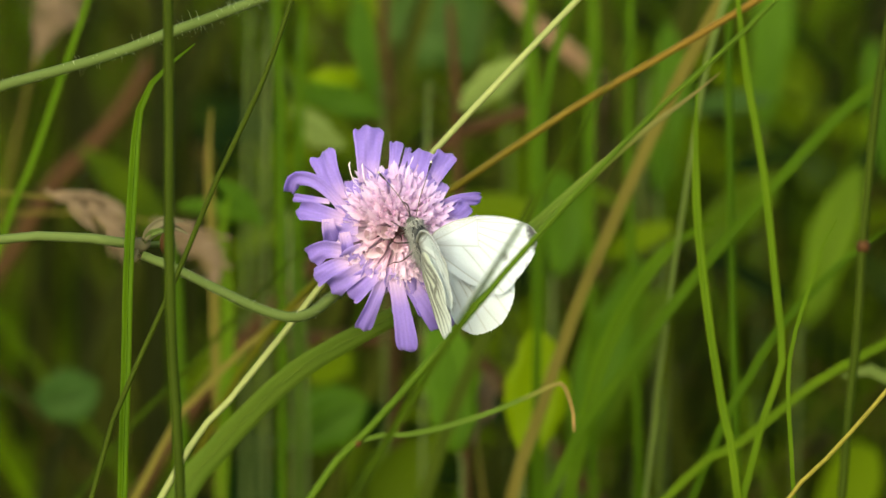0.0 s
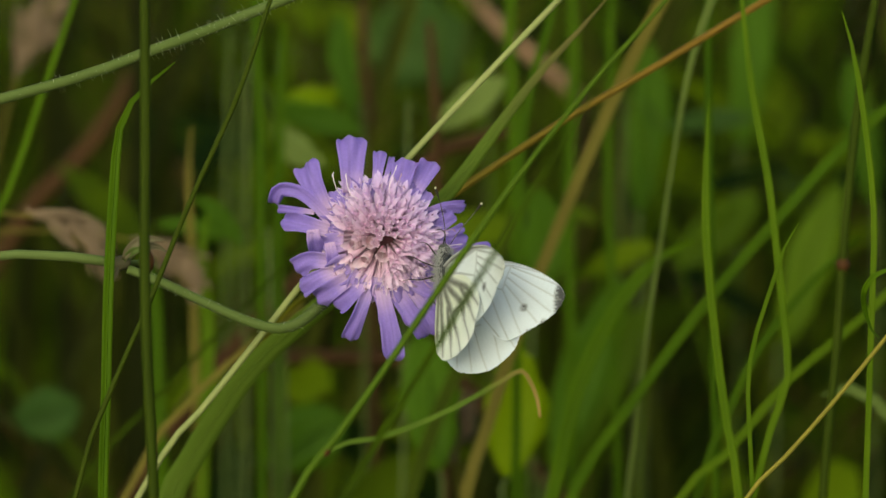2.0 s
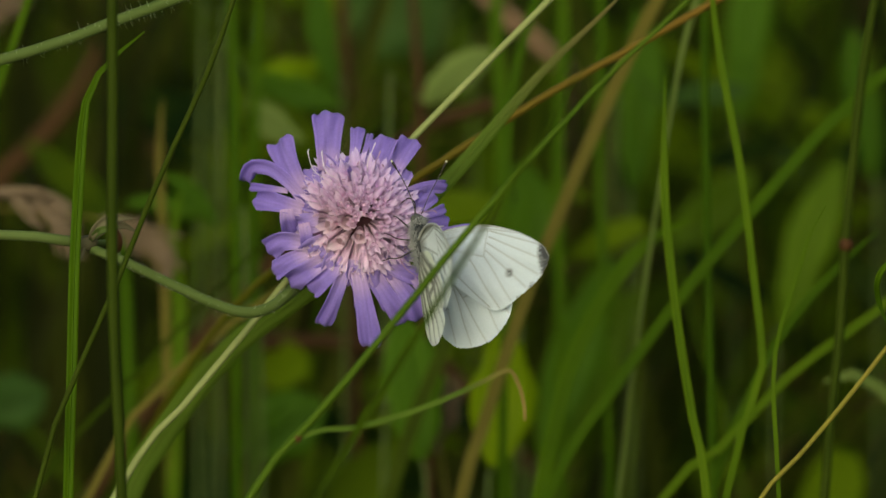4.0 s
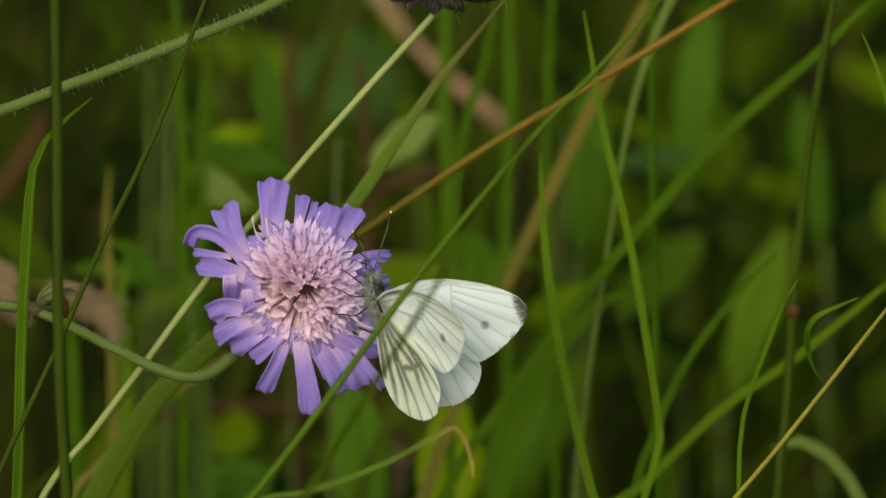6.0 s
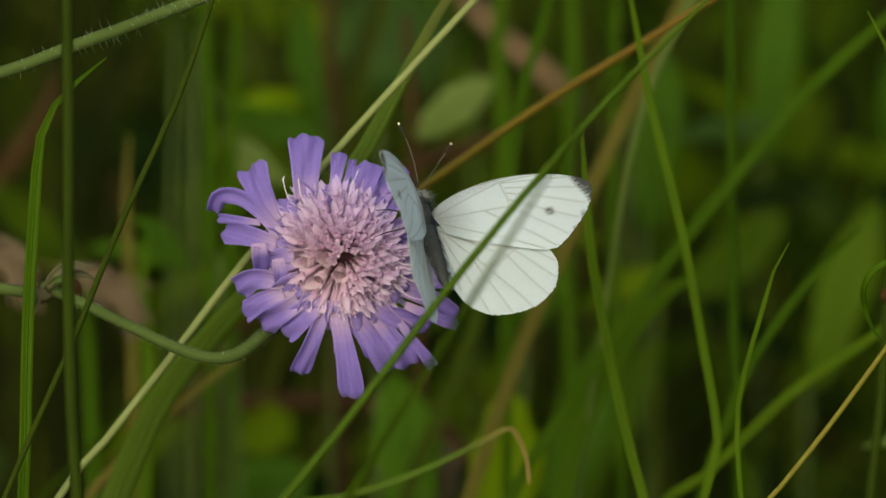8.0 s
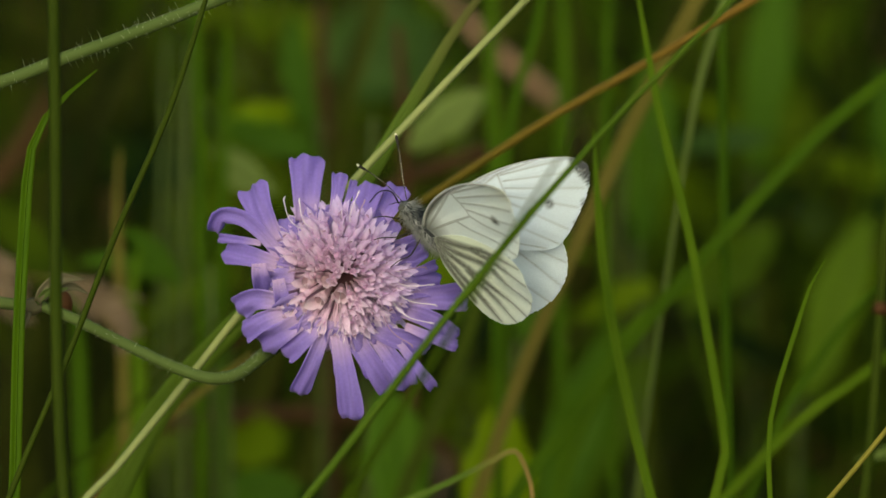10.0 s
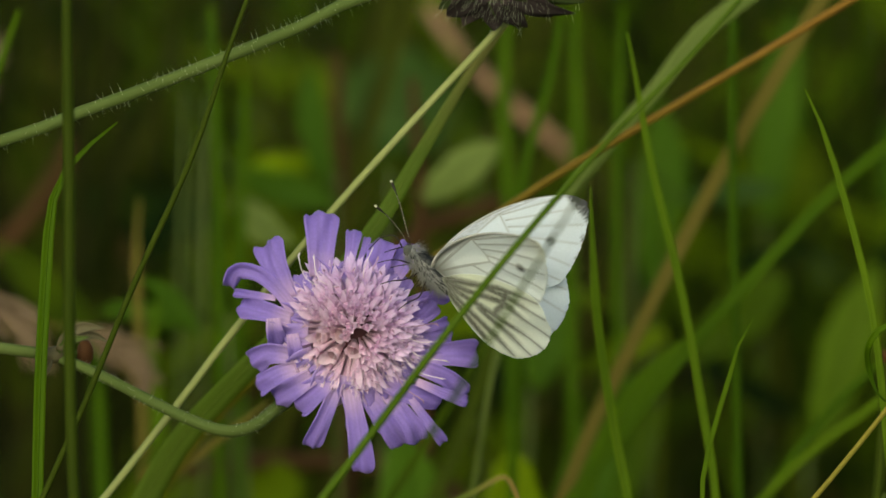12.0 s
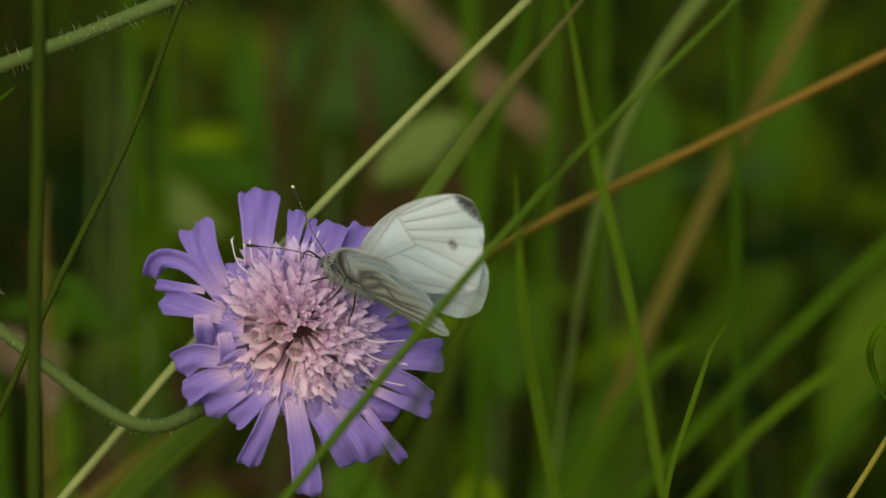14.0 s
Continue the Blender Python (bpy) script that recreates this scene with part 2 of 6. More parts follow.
def ribbon(pts, widths, n=24, face=(0, 0, 1), fold=0.18, thick=0.16, twist=0.0, wave=0.0, seed=1):
    """A blade along pts: widths are (share of the length, width). A folded strip with two sides. Returns verts, faces, uvs."""
    line = spline(pts, n)
    face = Vector(face)
    verts, uvs, faces = [], [], []
    rnd = random.Random(seed)
    ph = rnd.random() * 6
    ks = (-1.0, -0.5, 0.0, 0.5, 1.0)
    for i, p in enumerate(line):
        s = i / n
        t = (line[min(i + 1, n)] - line[max(i - 1, 0)]).normalized()
        side = t.cross(face).normalized()
        up = side.cross(t)
        a = twist * (s - 0.5) + 0.12 * math.sin(5 * s + ph)
        side, up = side * math.cos(a) + up * math.sin(a), up * math.cos(a) - side * math.sin(a)
        w = float(np.interp(s, [q[0] for q in widths], [q[1] for q in widths])) / 2
        w *= 1 + wave * math.sin(17 * s + ph) * math.sin(7 * s)
        for k in ks:
            verts.append(p + side * (w * k) + up * (w * fold * (abs(k) - 0.5)))
            uvs.append((0.5 + k / 2, s))
        for k in reversed(ks):
            verts.append(p + side * (w * k) + up * (w * fold * (abs(k) - 0.5) - thick * (1 - 0.7 * abs(k))))
            uvs.append((0.5 + k / 2, s))
    m = 2 * len(ks)
    for i in range(n):
        for k in range(m):
            faces.append((i * m + k, i * m + (k + 1) % m, (i + 1) * m + (k + 1) % m, (i + 1) * m + k))
    faces.append(tuple(range(m - 1, -1, -1)))
    faces.append(tuple(n * m + k for k in range(m)))
    return verts, faces, uvs


def tube(pts, radii, n=24, sides=10, rough=0.0, seed=1):
    """A round stalk along pts: radii are (share of the length, radius)."""
    line = spline(pts, n)
    rnd = random.Random(seed)
    verts, uvs, faces = [], [], []
    side = None
    for i, p in enumerate(line):
        t = (line[min(i + 1, n)] - line[max(i - 1, 0)]).normalized()
        if side is None:
            side = t.orthogonal().normalized()
        side = (side - t * side.dot(t)).normalized()
        up = t.cross(side)
        r = float(np.interp(i / n, [q[0] for q in radii], [q[1] for q in radii]))
        for k in range(sides):
            a = 2 * math.pi * k / sides
            q = r * (1 + rough * (rnd.random() - 0.5))
            verts.append(p + side * (q * math.cos(a)) + up * (q * math.sin(a)))
            uvs.append((k / sides, i / n))
    for i in range(n):
        for k in range(sides):
            faces.append((i * sides + k, i * sides + (k + 1) % sides, (i + 1) * sides + (k + 1) % sides, (i + 1) * sides + k))
    faces.append(tuple(range(sides - 1, -1, -1)))
    faces.append(tuple(n * sides + k for k in range(sides)))
    return verts, faces, uvs


def joined(*pieces):
    verts, faces, uvs = [], [], []
    for v, f, u in pieces:
        o = len(verts)
        verts += v
        uvs += u
        faces += [tuple(i + o for i in q) for q in f]
    return verts, faces, uvs


def ellipsoid(centre, axes, radii, rings=10, sides=14):
    """A rounded body: axes are three directions, radii their half lengths."""
    c = Vector(centre)
    ax = [Vector(a).normalized() for a in axes]
    verts, uvs, faces = [], [], []
    for i in range(rings + 1):
        th = math.pi * (0.02 + 0.96 * i / rings)
        for k in range(sides):
            ph = 2 * math.pi * k / sides
            verts.append(c + ax[0] * (radii[0] * math.cos(th)) + ax[1] * (radii[1] * math.sin(th) * math.cos(ph)) + ax[2] * (radii[2] * math.sin(th) * math.sin(ph)))
            uvs.append((k / sides, i / rings))
    for i in range(rings):
        for k in range(sides):
            faces.append((i * sides + k, i * sides + (k + 1) % sides, (i + 1) * sides + (k + 1) % sides, (i + 1) * sides + k))
    faces += [tuple(range(sides - 1, -1, -1)), tuple(rings * sides + k for k in range(sides))]
    return verts, faces, uvs


def hairs(places, length, rad=0.03, seed=3, bend=0.3):
    """Fine down: (root, direction) pairs, one thin spike each."""
    rnd = random.Random(seed)
    verts, faces, uvs = [], [], []
    for root, way in places:
        root, way = Vector(root), Vector(way).normalized()
        way = (way + Vector((rnd.uniform(-bend, bend), rnd.uniform(-bend, bend), rnd.uniform(-bend, bend)))).normalized()
        s = way.orthogonal().normalized()
        u = way.cross(s)
        ln = length * rnd.uniform(0.5, 1.2)
        o = len(verts)
        for k in range(3):
            a = 2.1 * k
            verts.append(root + s * (rad * math.cos(a)) + u * (rad * math.sin(a)))
            uvs.append((0.3 * k, 1))
        verts.append(root + way * ln)
        uvs.append((0.5, 0))
        faces += [(o, o + 1, o + 3), (o + 1, o + 2, o + 3), (o + 2, o, o + 3)]
    return verts, faces, uvs


def shifted(geo, by):
    by = Vector(by)
    return [Vector(v) - by for v in geo[0]], geo[1], geo[2]


def part(name, geo, mat, parent, label="", colours=None):
    """One mesh object under a thing or a part, in its space; geo is verts, faces, uvs in mm."""
    ob = new(name, mesh_of(name, geo[0], geo[1], mat, geo[2], colours))
    ob.parent = parent
    if label:
        tagged(ob, label)
    return ob


def thing(name, pivot, label, category, group=""):
    """An empty thing at the pivot, turned as the view frame."""
    ob = new(name)
    ob.empty_display_size = 0.01
    ob.matrix_world = spot(*pivot)
    return tagged(ob, label, category, group)


def rooted(pts, lean=(0.0, 0.0)):
    """The line carried on from its lower end down into the ground."""
    p = [Vector(q) for q in pts]
    way = (p[-1] - p[-2]).normalized()
    here = p[-1].copy()
    k = 0
    goal = (DOWN + Vector((lean[0], 0, lean[1]))).normalized()
    while height(here) > 0 and k < 40:
        k += 1
        way = way.lerp(goal, 0.3).normalized()
        here = here + way * 55
        p.append(here.copy())
    over = height(p[-1]) + 6
    p[-1] = p[-1] + (p[-1] - p[-2]).normalized() * (over / max(0.2, -(p[-1] - p[-2]).normalized().dot(-DOWN)))
    return p


def line_share(pts, k):
    """The share of the whole length at the k-th place."""
    d = [(Vector(pts[i + 1]) - Vector(pts[i])).length for i in range(len(pts) - 1)]
    return sum(d[:k]) / sum(d)


def grass_blade(pts, width, mat, label, base_width=None, tip=0.25, fold=0.25, twist=0.0, face=(0, 0, 1), root=True, pivot=None, stalk=False, grow=0.25, seed=1, lean=(0, 0)):
    """A blade or culm of grass from its tip down to the ground."""
    full = rooted(pts, lean) if root else [Vector(p) for p in pts]
    pivot = pivot or pts[-1]
    ob = None
    n = max(24, int(len(full) * 6))
    bw = base_width or width
    shown = line_share(full, len(pts) - 1)
    grow *= shown
    if stalk:
        geo = tube(full, [(0, tip * width / 2), (grow, width / 2), (1, bw / 2)], n, 8, 0.05, seed)
    else:
        geo = ribbon(full, [(0, tip * width), (grow * 0.4, width * (0.45 + 0.55 * tip)), (grow, width), (max(shown, grow + 0.02), bw), (1, bw * 0.8)], n, face, fold, 0.16, twist, 0.06, seed)
    geo = shifted(geo, pivot)
    ob = thing("grass_plant", pivot, label, "grass", "meadow grasses")
    part("stalk" if stalk else "blade", geo, mat, ob)
    away = Vector(pivot)
    if stalk:
        here = full[min(len(full) - 2, len(pts))] - away
        along = (full[min(len(full) - 1, len(pts) + 1)] - full[min(len(full) - 3, len(pts) - 1)]).normalized()
        side = along.orthogonal()
        part("knot", ellipsoid(here, (along, side, along.cross(side)), (bw * 1.1, bw * 0.68, bw * 0.68), 6, 8), mat, ob)
    else:
        rib = [p - away - Vector(face) * (0.14 * fold * width) for p in full]
        part("midrib", tube(rib, [(0, 0.04 * width), (grow, 0.075 * width), (1, 0.09 * bw)], n, 6), mat, ob)
    return ob


# ---- ground ----
def ground():
    bm = bmesh.new()
    rings = [0.0, 0.15, 0.3, 0.5, 0.8, 1.2, 1.8, 2.6, 4, 7, 14, 40, 150, 600, 2500]
    last = None
    for r in rings:
        row = []
        for k in range(48):
            a = 2 * math.pi * k / 48
            x, y = r * math.cos(a), r * math.sin(a) + 0.3
            z = -0.012 + (0.02 * noise.noise((x * 3, y * 3, 0)) if 0 < r < 10 else 0)
            row.append(bm.verts.new((x, y, z)))
            if r == 0:
                break
        if last:
            for k in range(48):
                if len(last) == 1:
                    bm.faces.new((last[0], row[k], row[(k + 1) % 48]))
                else:
                    bm.faces.new((last[k], row[k], row[(k + 1) % 48], last[(k + 1) % 48]))
        last = row
    me = bpy.data.meshes.new("ground")
    bm.to_mesh(me)
    bm.free()
    me.materials.append(SOIL)
    me.polygons.foreach_set("use_smooth", [True] * len(me.polygons))
    return tagged(new("ground", me), "dark damp meadow soil under the grass", "ground", kind="structure")


ground()


def meadow(name, label, count, box, heights, widths, mat, clear, seed, bow=0.35, single=False):
    """Grass rooted in box (x0, x1, y0, y1), as tall as clear(x, y) lets it; single gives each blade an object of its own."""
    rnd = np.random.RandomState(seed)
    verts, faces, uvs = [], [], []
    made = 0
    while made < count:
        x, y = rnd.uniform(box[0], box[1]), rnd.uniform(box[2], box[3])
        tall = rnd.uniform(*heights)
        cap = clear(x, y)
        if cap <= 0.05:
            made += 1
            continue
        tall = min(tall, cap * rnd.uniform(0.8, 1.0))
        wide = rnd.uniform(*widths) / 2
        a = rnd.uniform(0, 2 * math.pi)
        lean = rnd.uniform(0.02, bow) * tall
        dx, dy = math.cos(a) * lean * (1.7 if 0 < y < 0.6 else 1.0), math.sin(a) * lean
        if 0 < y < 0.6:
            dy = abs(dy)
        b = rnd.uniform(0, math.pi)
        if rnd.rand() < 0.7:
            b = rnd.uniform(-0.6, 0.6)
        sx, sy = math.cos(b) * wide, math.sin(b) * wide
        o = len(verts)
        n = 6
        for i in range(n + 1):
            s = i / n
            px, py, pz = x + dx * (0.45 * s + 0.55 * s ** 2), y + dy * s ** 2, tall * (s - 0.12 * s ** 3) - 0.01
            w = (1 - s ** 3) * 0.95 + 0.05
            fx, fy = -sy * 0.3, sx * 0.3
            verts += [(px - sx * w, py - sy * w, pz), (px + fx * w, py + fy * w, pz), (px + sx * w, py + sy * w, pz)]
            uvs += [(0, s), (0.5, s), (1, s)]
        for i in range(n):
            q = o + 3 * i
            faces += [(q, q + 1, q + 4, q + 3), (q + 1, q + 2, q + 5, q + 4)]
        made += 1
        if single:
            foot = Vector((x, y, 0))
            ob = new(name)
            ob.empty_display_size = 0.01
            ob.matrix_world = Matrix.Translation(foot)
            leaf = new("blade", mesh_of("blade", [Vector(v) - foot for v in verts], faces, mat, uvs, unit=1.0))
            leaf.parent = ob
            rib = tube([Vector(v) - foot for v in verts[1::3]], [(0, 0.2 * wide), (1, 0.06 * wide)], 8, 5)
            spine = new("midrib", mesh_of("midrib", rib[0], rib[1], mat, rib[2], unit=1.0))
            spine.parent = ob
            tagged(ob, label, "grass", "meadow grasses" if name == "grass_plant" else "old sedges")
            verts, faces, uvs = [], [], []
    if single:
        return None
    me = mesh_of(name, verts, faces, mat, uvs, unit=1.0)
    return tagged(new(name, me), label, "grass", kind="stuff")


def open_way(x, y):
    """How tall grass may stand: low along the line of sight, free behind the flower."""
    if y > 0.13:
        return 2.0
    if y > -0.16 and abs(x) < 0.12:
        return 0.30
    reach = 0.10 + 0.03 * max(0, -y)
    if abs(x) < reach + 0.05:
        return 0.34 + 0.12 * max(0.0, -y - 0.2) if y > -1.5 else 0.3
    return 0.75


meadow("meadow_grass", "dense green meadow grass, darkest blades coloured as shade", 1250, (-0.4, 0.4, 0.19, 2.0), (0.38, 0.85), (1.2e-3, 6.0e-3), MEADOW, open_way, 5, 0.75)
meadow("grass_plant", "fine green blade of grass behind the flower", 44, (-0.16, 0.16, 0.13, 0.30), (0.42, 0.68), (0.8e-3, 2.4e-3), FINE, lambda x, y: 2.0, 9, 0.7, True)
# dark-coloured blades added left and upper right to stand in for shaded gaps
meadow("meadow_sedge", "sedge coloured dark brown for the shaded gaps between grasses", 340, (-0.17, -0.025, 0.19, 0.5), (0.42, 0.75), (1.5e-3, 6e-3), SHADE_SEDGE, lambda x, y: 2.0, 14, 0.8)
meadow("sedge", "sedge blade coloured dark for the shaded gaps among grass", 60, (0.05, 0.15, 0.21, 0.5), (0.45, 0.75), (1.5e-3, 6e-3), SHADE_BLADE, lambda x, y: 2.0, 15, 0.8, True)
meadow("meadow_litter", "dry brown stalks and dead blades among the grass", 520, (-0.45, 0.45, 0.2, 1.6), (0.25, 0.62), (1.5e-3, 5e-3), LITTER, open_way, 6, 1.3)
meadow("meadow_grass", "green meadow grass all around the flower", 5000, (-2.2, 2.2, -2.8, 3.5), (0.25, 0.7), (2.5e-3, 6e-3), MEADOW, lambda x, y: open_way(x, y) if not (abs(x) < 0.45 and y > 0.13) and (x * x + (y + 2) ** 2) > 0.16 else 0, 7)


def herb_layer(name, label, count, box, levels, seed):
    """Uncountable small pointed leaves on thin stalks between the grasses."""
    rnd = np.random.RandomState(seed)
    verts, faces, uvs = [], [], []
    for _ in range(count):
        root = Vector((rnd.uniform(box[0], box[1]), rnd.uniform(box[2], box[3]), rnd.uniform(*levels)))
        a, up = rnd.uniform(0, 2 * math.pi), rnd.uniform(-0.5, 0.9)
        way = Vector((math.cos(a), math.sin(a) * 0.6, up)).normalized()
        side = way.cross(Vector((rnd.uniform(-0.5, 0.5), -1, rnd.uniform(0.2, 1.2)))).normalized()
        norm = side.cross(way)
        long, wide = rnd.uniform(0.014, 0.042), rnd.uniform(0.0016, 0.0062)
        o = len(verts)
        for i in range(7):
            s = i / 6
            w = wide * math.sin(math.pi * min(1, 0.06 + 0.94 * s) ** 0.8) ** 0.8 if i < 6 else 0.0002
            mid = root + way * (long * s) - norm * (0.25 * long * s * s)
            for q in (-1, 0, 1):
                verts.append(mid + side * (w * q) + norm * (0.3 * w * abs(q)))
                uvs.append((0.5 + q / 2, s))
        for i in range(6):
            for q in (0, 1):
                k = o + 3 * i + q
                faces.append((k, k + 1, k + 4, k + 3))
        o = len(verts)
        foot = Vector((root.x + rnd.uniform(-0.03, 0.03), root.y + rnd.uniform(-0.03, 0.03), -0.01))
        for s in (0, 0.5, 1):
            p = foot.lerp(root, s)
            verts += [p + Vector((0.0006 * (1.4 - s), 0, 0)), p + Vector((-0.0006 * (1.4 - s), 0.0004, 0))]
            uvs += [(0, s), (1, s)]
        faces += [(o, o + 1, o + 3, o + 2), (o + 2, o + 3, o + 5, o + 4)]
    me = mesh_of(name, verts, faces, HERB, uvs, unit=1.0)
    return tagged(new(name, me), label, "leaves", kind="stuff")


herb_layer("meadow_herbs", "mixed green and lime leaves between the grasses", 600, (-0.07, 0.17, 0.19, 0.6), (0.16, 0.46), 17)


# ---- scabious: the flower head ----
HEAD = (-18.2, -4.2, -0)
NODE = (-61.8, -6.8, -0)
PINK = (0.74, 0.52, 0.78)
ROSE = (0.84, 0.59, 0.73)
LILAC = (0.35, 0.24, 0.70)
DEEP_LILAC = (0.21, 0.13, 0.58)


def mixed(a, b, t):
    t = max(0.0, min(1.0, t))
    return tuple(x + (y - x) * t for x, y in zip(a, b))


def seg_far(p, a, b):
    a, b = np.array(a, float), np.array(b, float)
    d = b - a
    t = np.clip(((p - a) @ d) / (d @ d), 0, 1)
    return np.linalg.norm(p - (a + t[:, None] * d), axis=1), t


def petal_geo(path, width, seed=1, lift=0.0, notch=0.12, dip=2.2):
    """One long outer lobe in the head's space along a path of (x, y) places: a channelled strap with a crinkled, lobed end."""
    rnd = random.Random(seed)
    rows, cols = 16, 10
    lean = rnd.uniform(-0.5, 0.5)
    line = spline([(x, y, lift + 1.6 * math.sin(math.pi * min(1.0, 0.25 + 0.6 * k / (len(path) - 1))) - dip * (k / (len(path) - 1)) ** 2 - 1.2) for k, (x, y) in enumerate(path)], rows)
    verts, uvs, cols_out, faces = [], [], [], []
    ph, roll = rnd.random() * 6, rnd.uniform(-0.45, 0.45)
    lobed = rnd.choice((4.4, 5.6, 6.6))
    for layer in (0, 1):
        for i, p in enumerate(line):
            s = i / rows
            t = (line[min(i + 1, rows)] - line[max(i - 1, 0)]).normalized()
            side = Vector((0, 0, 1)).cross(t).normalized()
            up = t.cross(side)
            a = roll * s + lean * 0.5
            side, up = side * math.cos(a) + up * math.sin(a), up * math.cos(a) - side * math.sin(a)
            w = width * float(np.interp(s, [0, 0.25, 0.55, 0.8, 0.93, 1], [0.66, 0.76, 0.9, 1.06, 1.08, 0.92])) / 2
            for k in range(cols + 1):
                q = 2 * k / cols - 1
                back = 0.0
                if i >= rows - 3:
                    back = (0.10 * q * q + notch * 0.5 * (1 - math.cos(q * lobed + ph))) * (0.12, 0.35, 0.7, 1.0)[i - rows + 3] * width
                h = (0.42 * q * q - 0.16) * w * (1 - 0.6 * s) + 0.26 * w * math.sin(q * 4.4 + ph + 4 * s) * s
                h += 0.07 * math.sin(q * 11 + ph) * (1 - 0.3 * s) + 0.05 * math.sin(23 * s + 3 * q + ph) * s
                verts.append(p + side * (q * w) - t * back + up * (h - 0.13 * layer))
                uvs.append((k / cols, 1 - s))
                c = mixed(mixed(PINK, LILAC, s * 2.4 + 0.05), DEEP_LILAC, (s - 0.5) * 0.85 + 0.12 * math.sin(q * 7 + ph))
                vein = 0.94 + 0.07 * math.cos(q * 12 + 0.8 * math.sin(6 * s + ph)) + 0.10 * abs(q) ** 6 * s
                cols_out.append(tuple(x * vein for x in c))
    m = cols + 1
    half = (rows + 1) * m
    for i in range(rows):
        for k in range(cols):
            f = (i * m + k, i * m + k + 1, (i + 1) * m + k + 1, (i + 1) * m + k)
            faces.append(f)
            faces.append(tuple(half + j for j in reversed(f)))
    rim = [k for k in range(m)] + [i * m + cols for i in range(1, rows + 1)] + [rows * m + k for k in range(cols - 1, -1, -1)] + [i * m for i in range(rows - 1, 0, -1)]
    for j in range(len(rim)):
        p, q = rim[j], rim[(j + 1) % len(rim)]
        faces.append((q, p, half + p, half + q))
    return (verts, faces, uvs), cols_out


def floret_geo(length, mouth, lobe, seed, base_c, lobe_c, flare=0.1, cap=1.04):
    """A small inner floret along +z: a slender funnel with four short rounded lobes, one a little longer."""
    rnd = random.Random(seed)
    verts, uvs, faces, colours = [], [], [], []
    sides = 12
    prof = [(0.0, 0.4), (0.45, 0.55), (0.75, 0.85), (1.0, 1.0)]
    for i, (s, f) in enumerate(prof):
        for k in range(sides):
            a = 2 * math.pi * k / sides
            verts.append(Vector((mouth * f * math.cos(a), mouth * f * math.sin(a), length * s)))
            uvs.append((k / sides, s))
            colours.append(mixed((0.84, 0.64, 0.75), base_c, s * 1.3))
    for i in range(len(prof) - 1):
        for k in range(sides):
            faces.append((i * sides + k, i * sides + (k + 1) % sides, (i + 1) * sides + (k + 1) % sides, (i + 1) * sides + k))
    o = len(verts)
    verts.append(Vector((0, 0, length * cap)))
    uvs.append((0.5, 0.5))
    colours.append(mixed(base_c, lobe_c, 0.5) if cap > 1 else (0.60, 0.38, 0.46))
    for k in range(sides):
        faces.append((3 * sides + k, 3 * sides + (k + 1) % sides, o))
    for j in range(4):
        mid = 2 * math.pi * j / 4 + rnd.uniform(-0.2, 0.2)
        ln = lobe * (rnd.uniform(1.2, 1.6) if j == 0 else rnd.uniform(0.6, 1.0))
        lean = flare + rnd.uniform(-0.18, 0.2)
        o = len(verts)
        steps = 6
        for i in range(steps + 1):
            s = i / steps
            half = mouth * (1.02 if j == 0 else 0.8) * (1 + 0.25 * math.sin(math.pi * s)) * math.sqrt(max(0.03, 1 - max(0, (s - 0.4) / 0.61) ** 2.2))
            out = mouth * 0.98 + ln * lean * s + 0.15 * ln * s ** 3
            z = length + ln * s * 0.97 - 0.2 * ln * max(0, lean) * s * s
            for q in (-1, -0.5, 0, 0.5, 1):
                a = mid + q * half / max(mouth, out * 0.9) * 0.95
                x = out - 0.10 * q * q
                verts.append(Vector((x * math.cos(a), x * math.sin(a), z - 0.12 * q * q * s + 0.06 * math.sin(9 * s + 4 * q))))
                uvs.append((0.5 + q / 2, s))
                colours.append(mixed(mixed(base_c, lobe_c, s * 1.2), (0.88, 0.76, 0.86), 0.2 * q * q * s + 0.08 * s ** 4))
        for i in range(steps):
            for q in range(4):
                p = o + 5 * i + q
                faces.append((p, p + 1, p + 6, p + 5))
    return (verts, faces, uvs), colours


def stamen_geo(length, bend, seed):
    rnd = random.Random(seed)
    b = rnd.uniform(-bend, bend)
    fil = tube([(0, 0, 0), (b * 0.3, 0.1, length * 0.5), (b, 0.2, length)], [(0, 0.075), (1, 0.05)], 5, 5)
    return fil


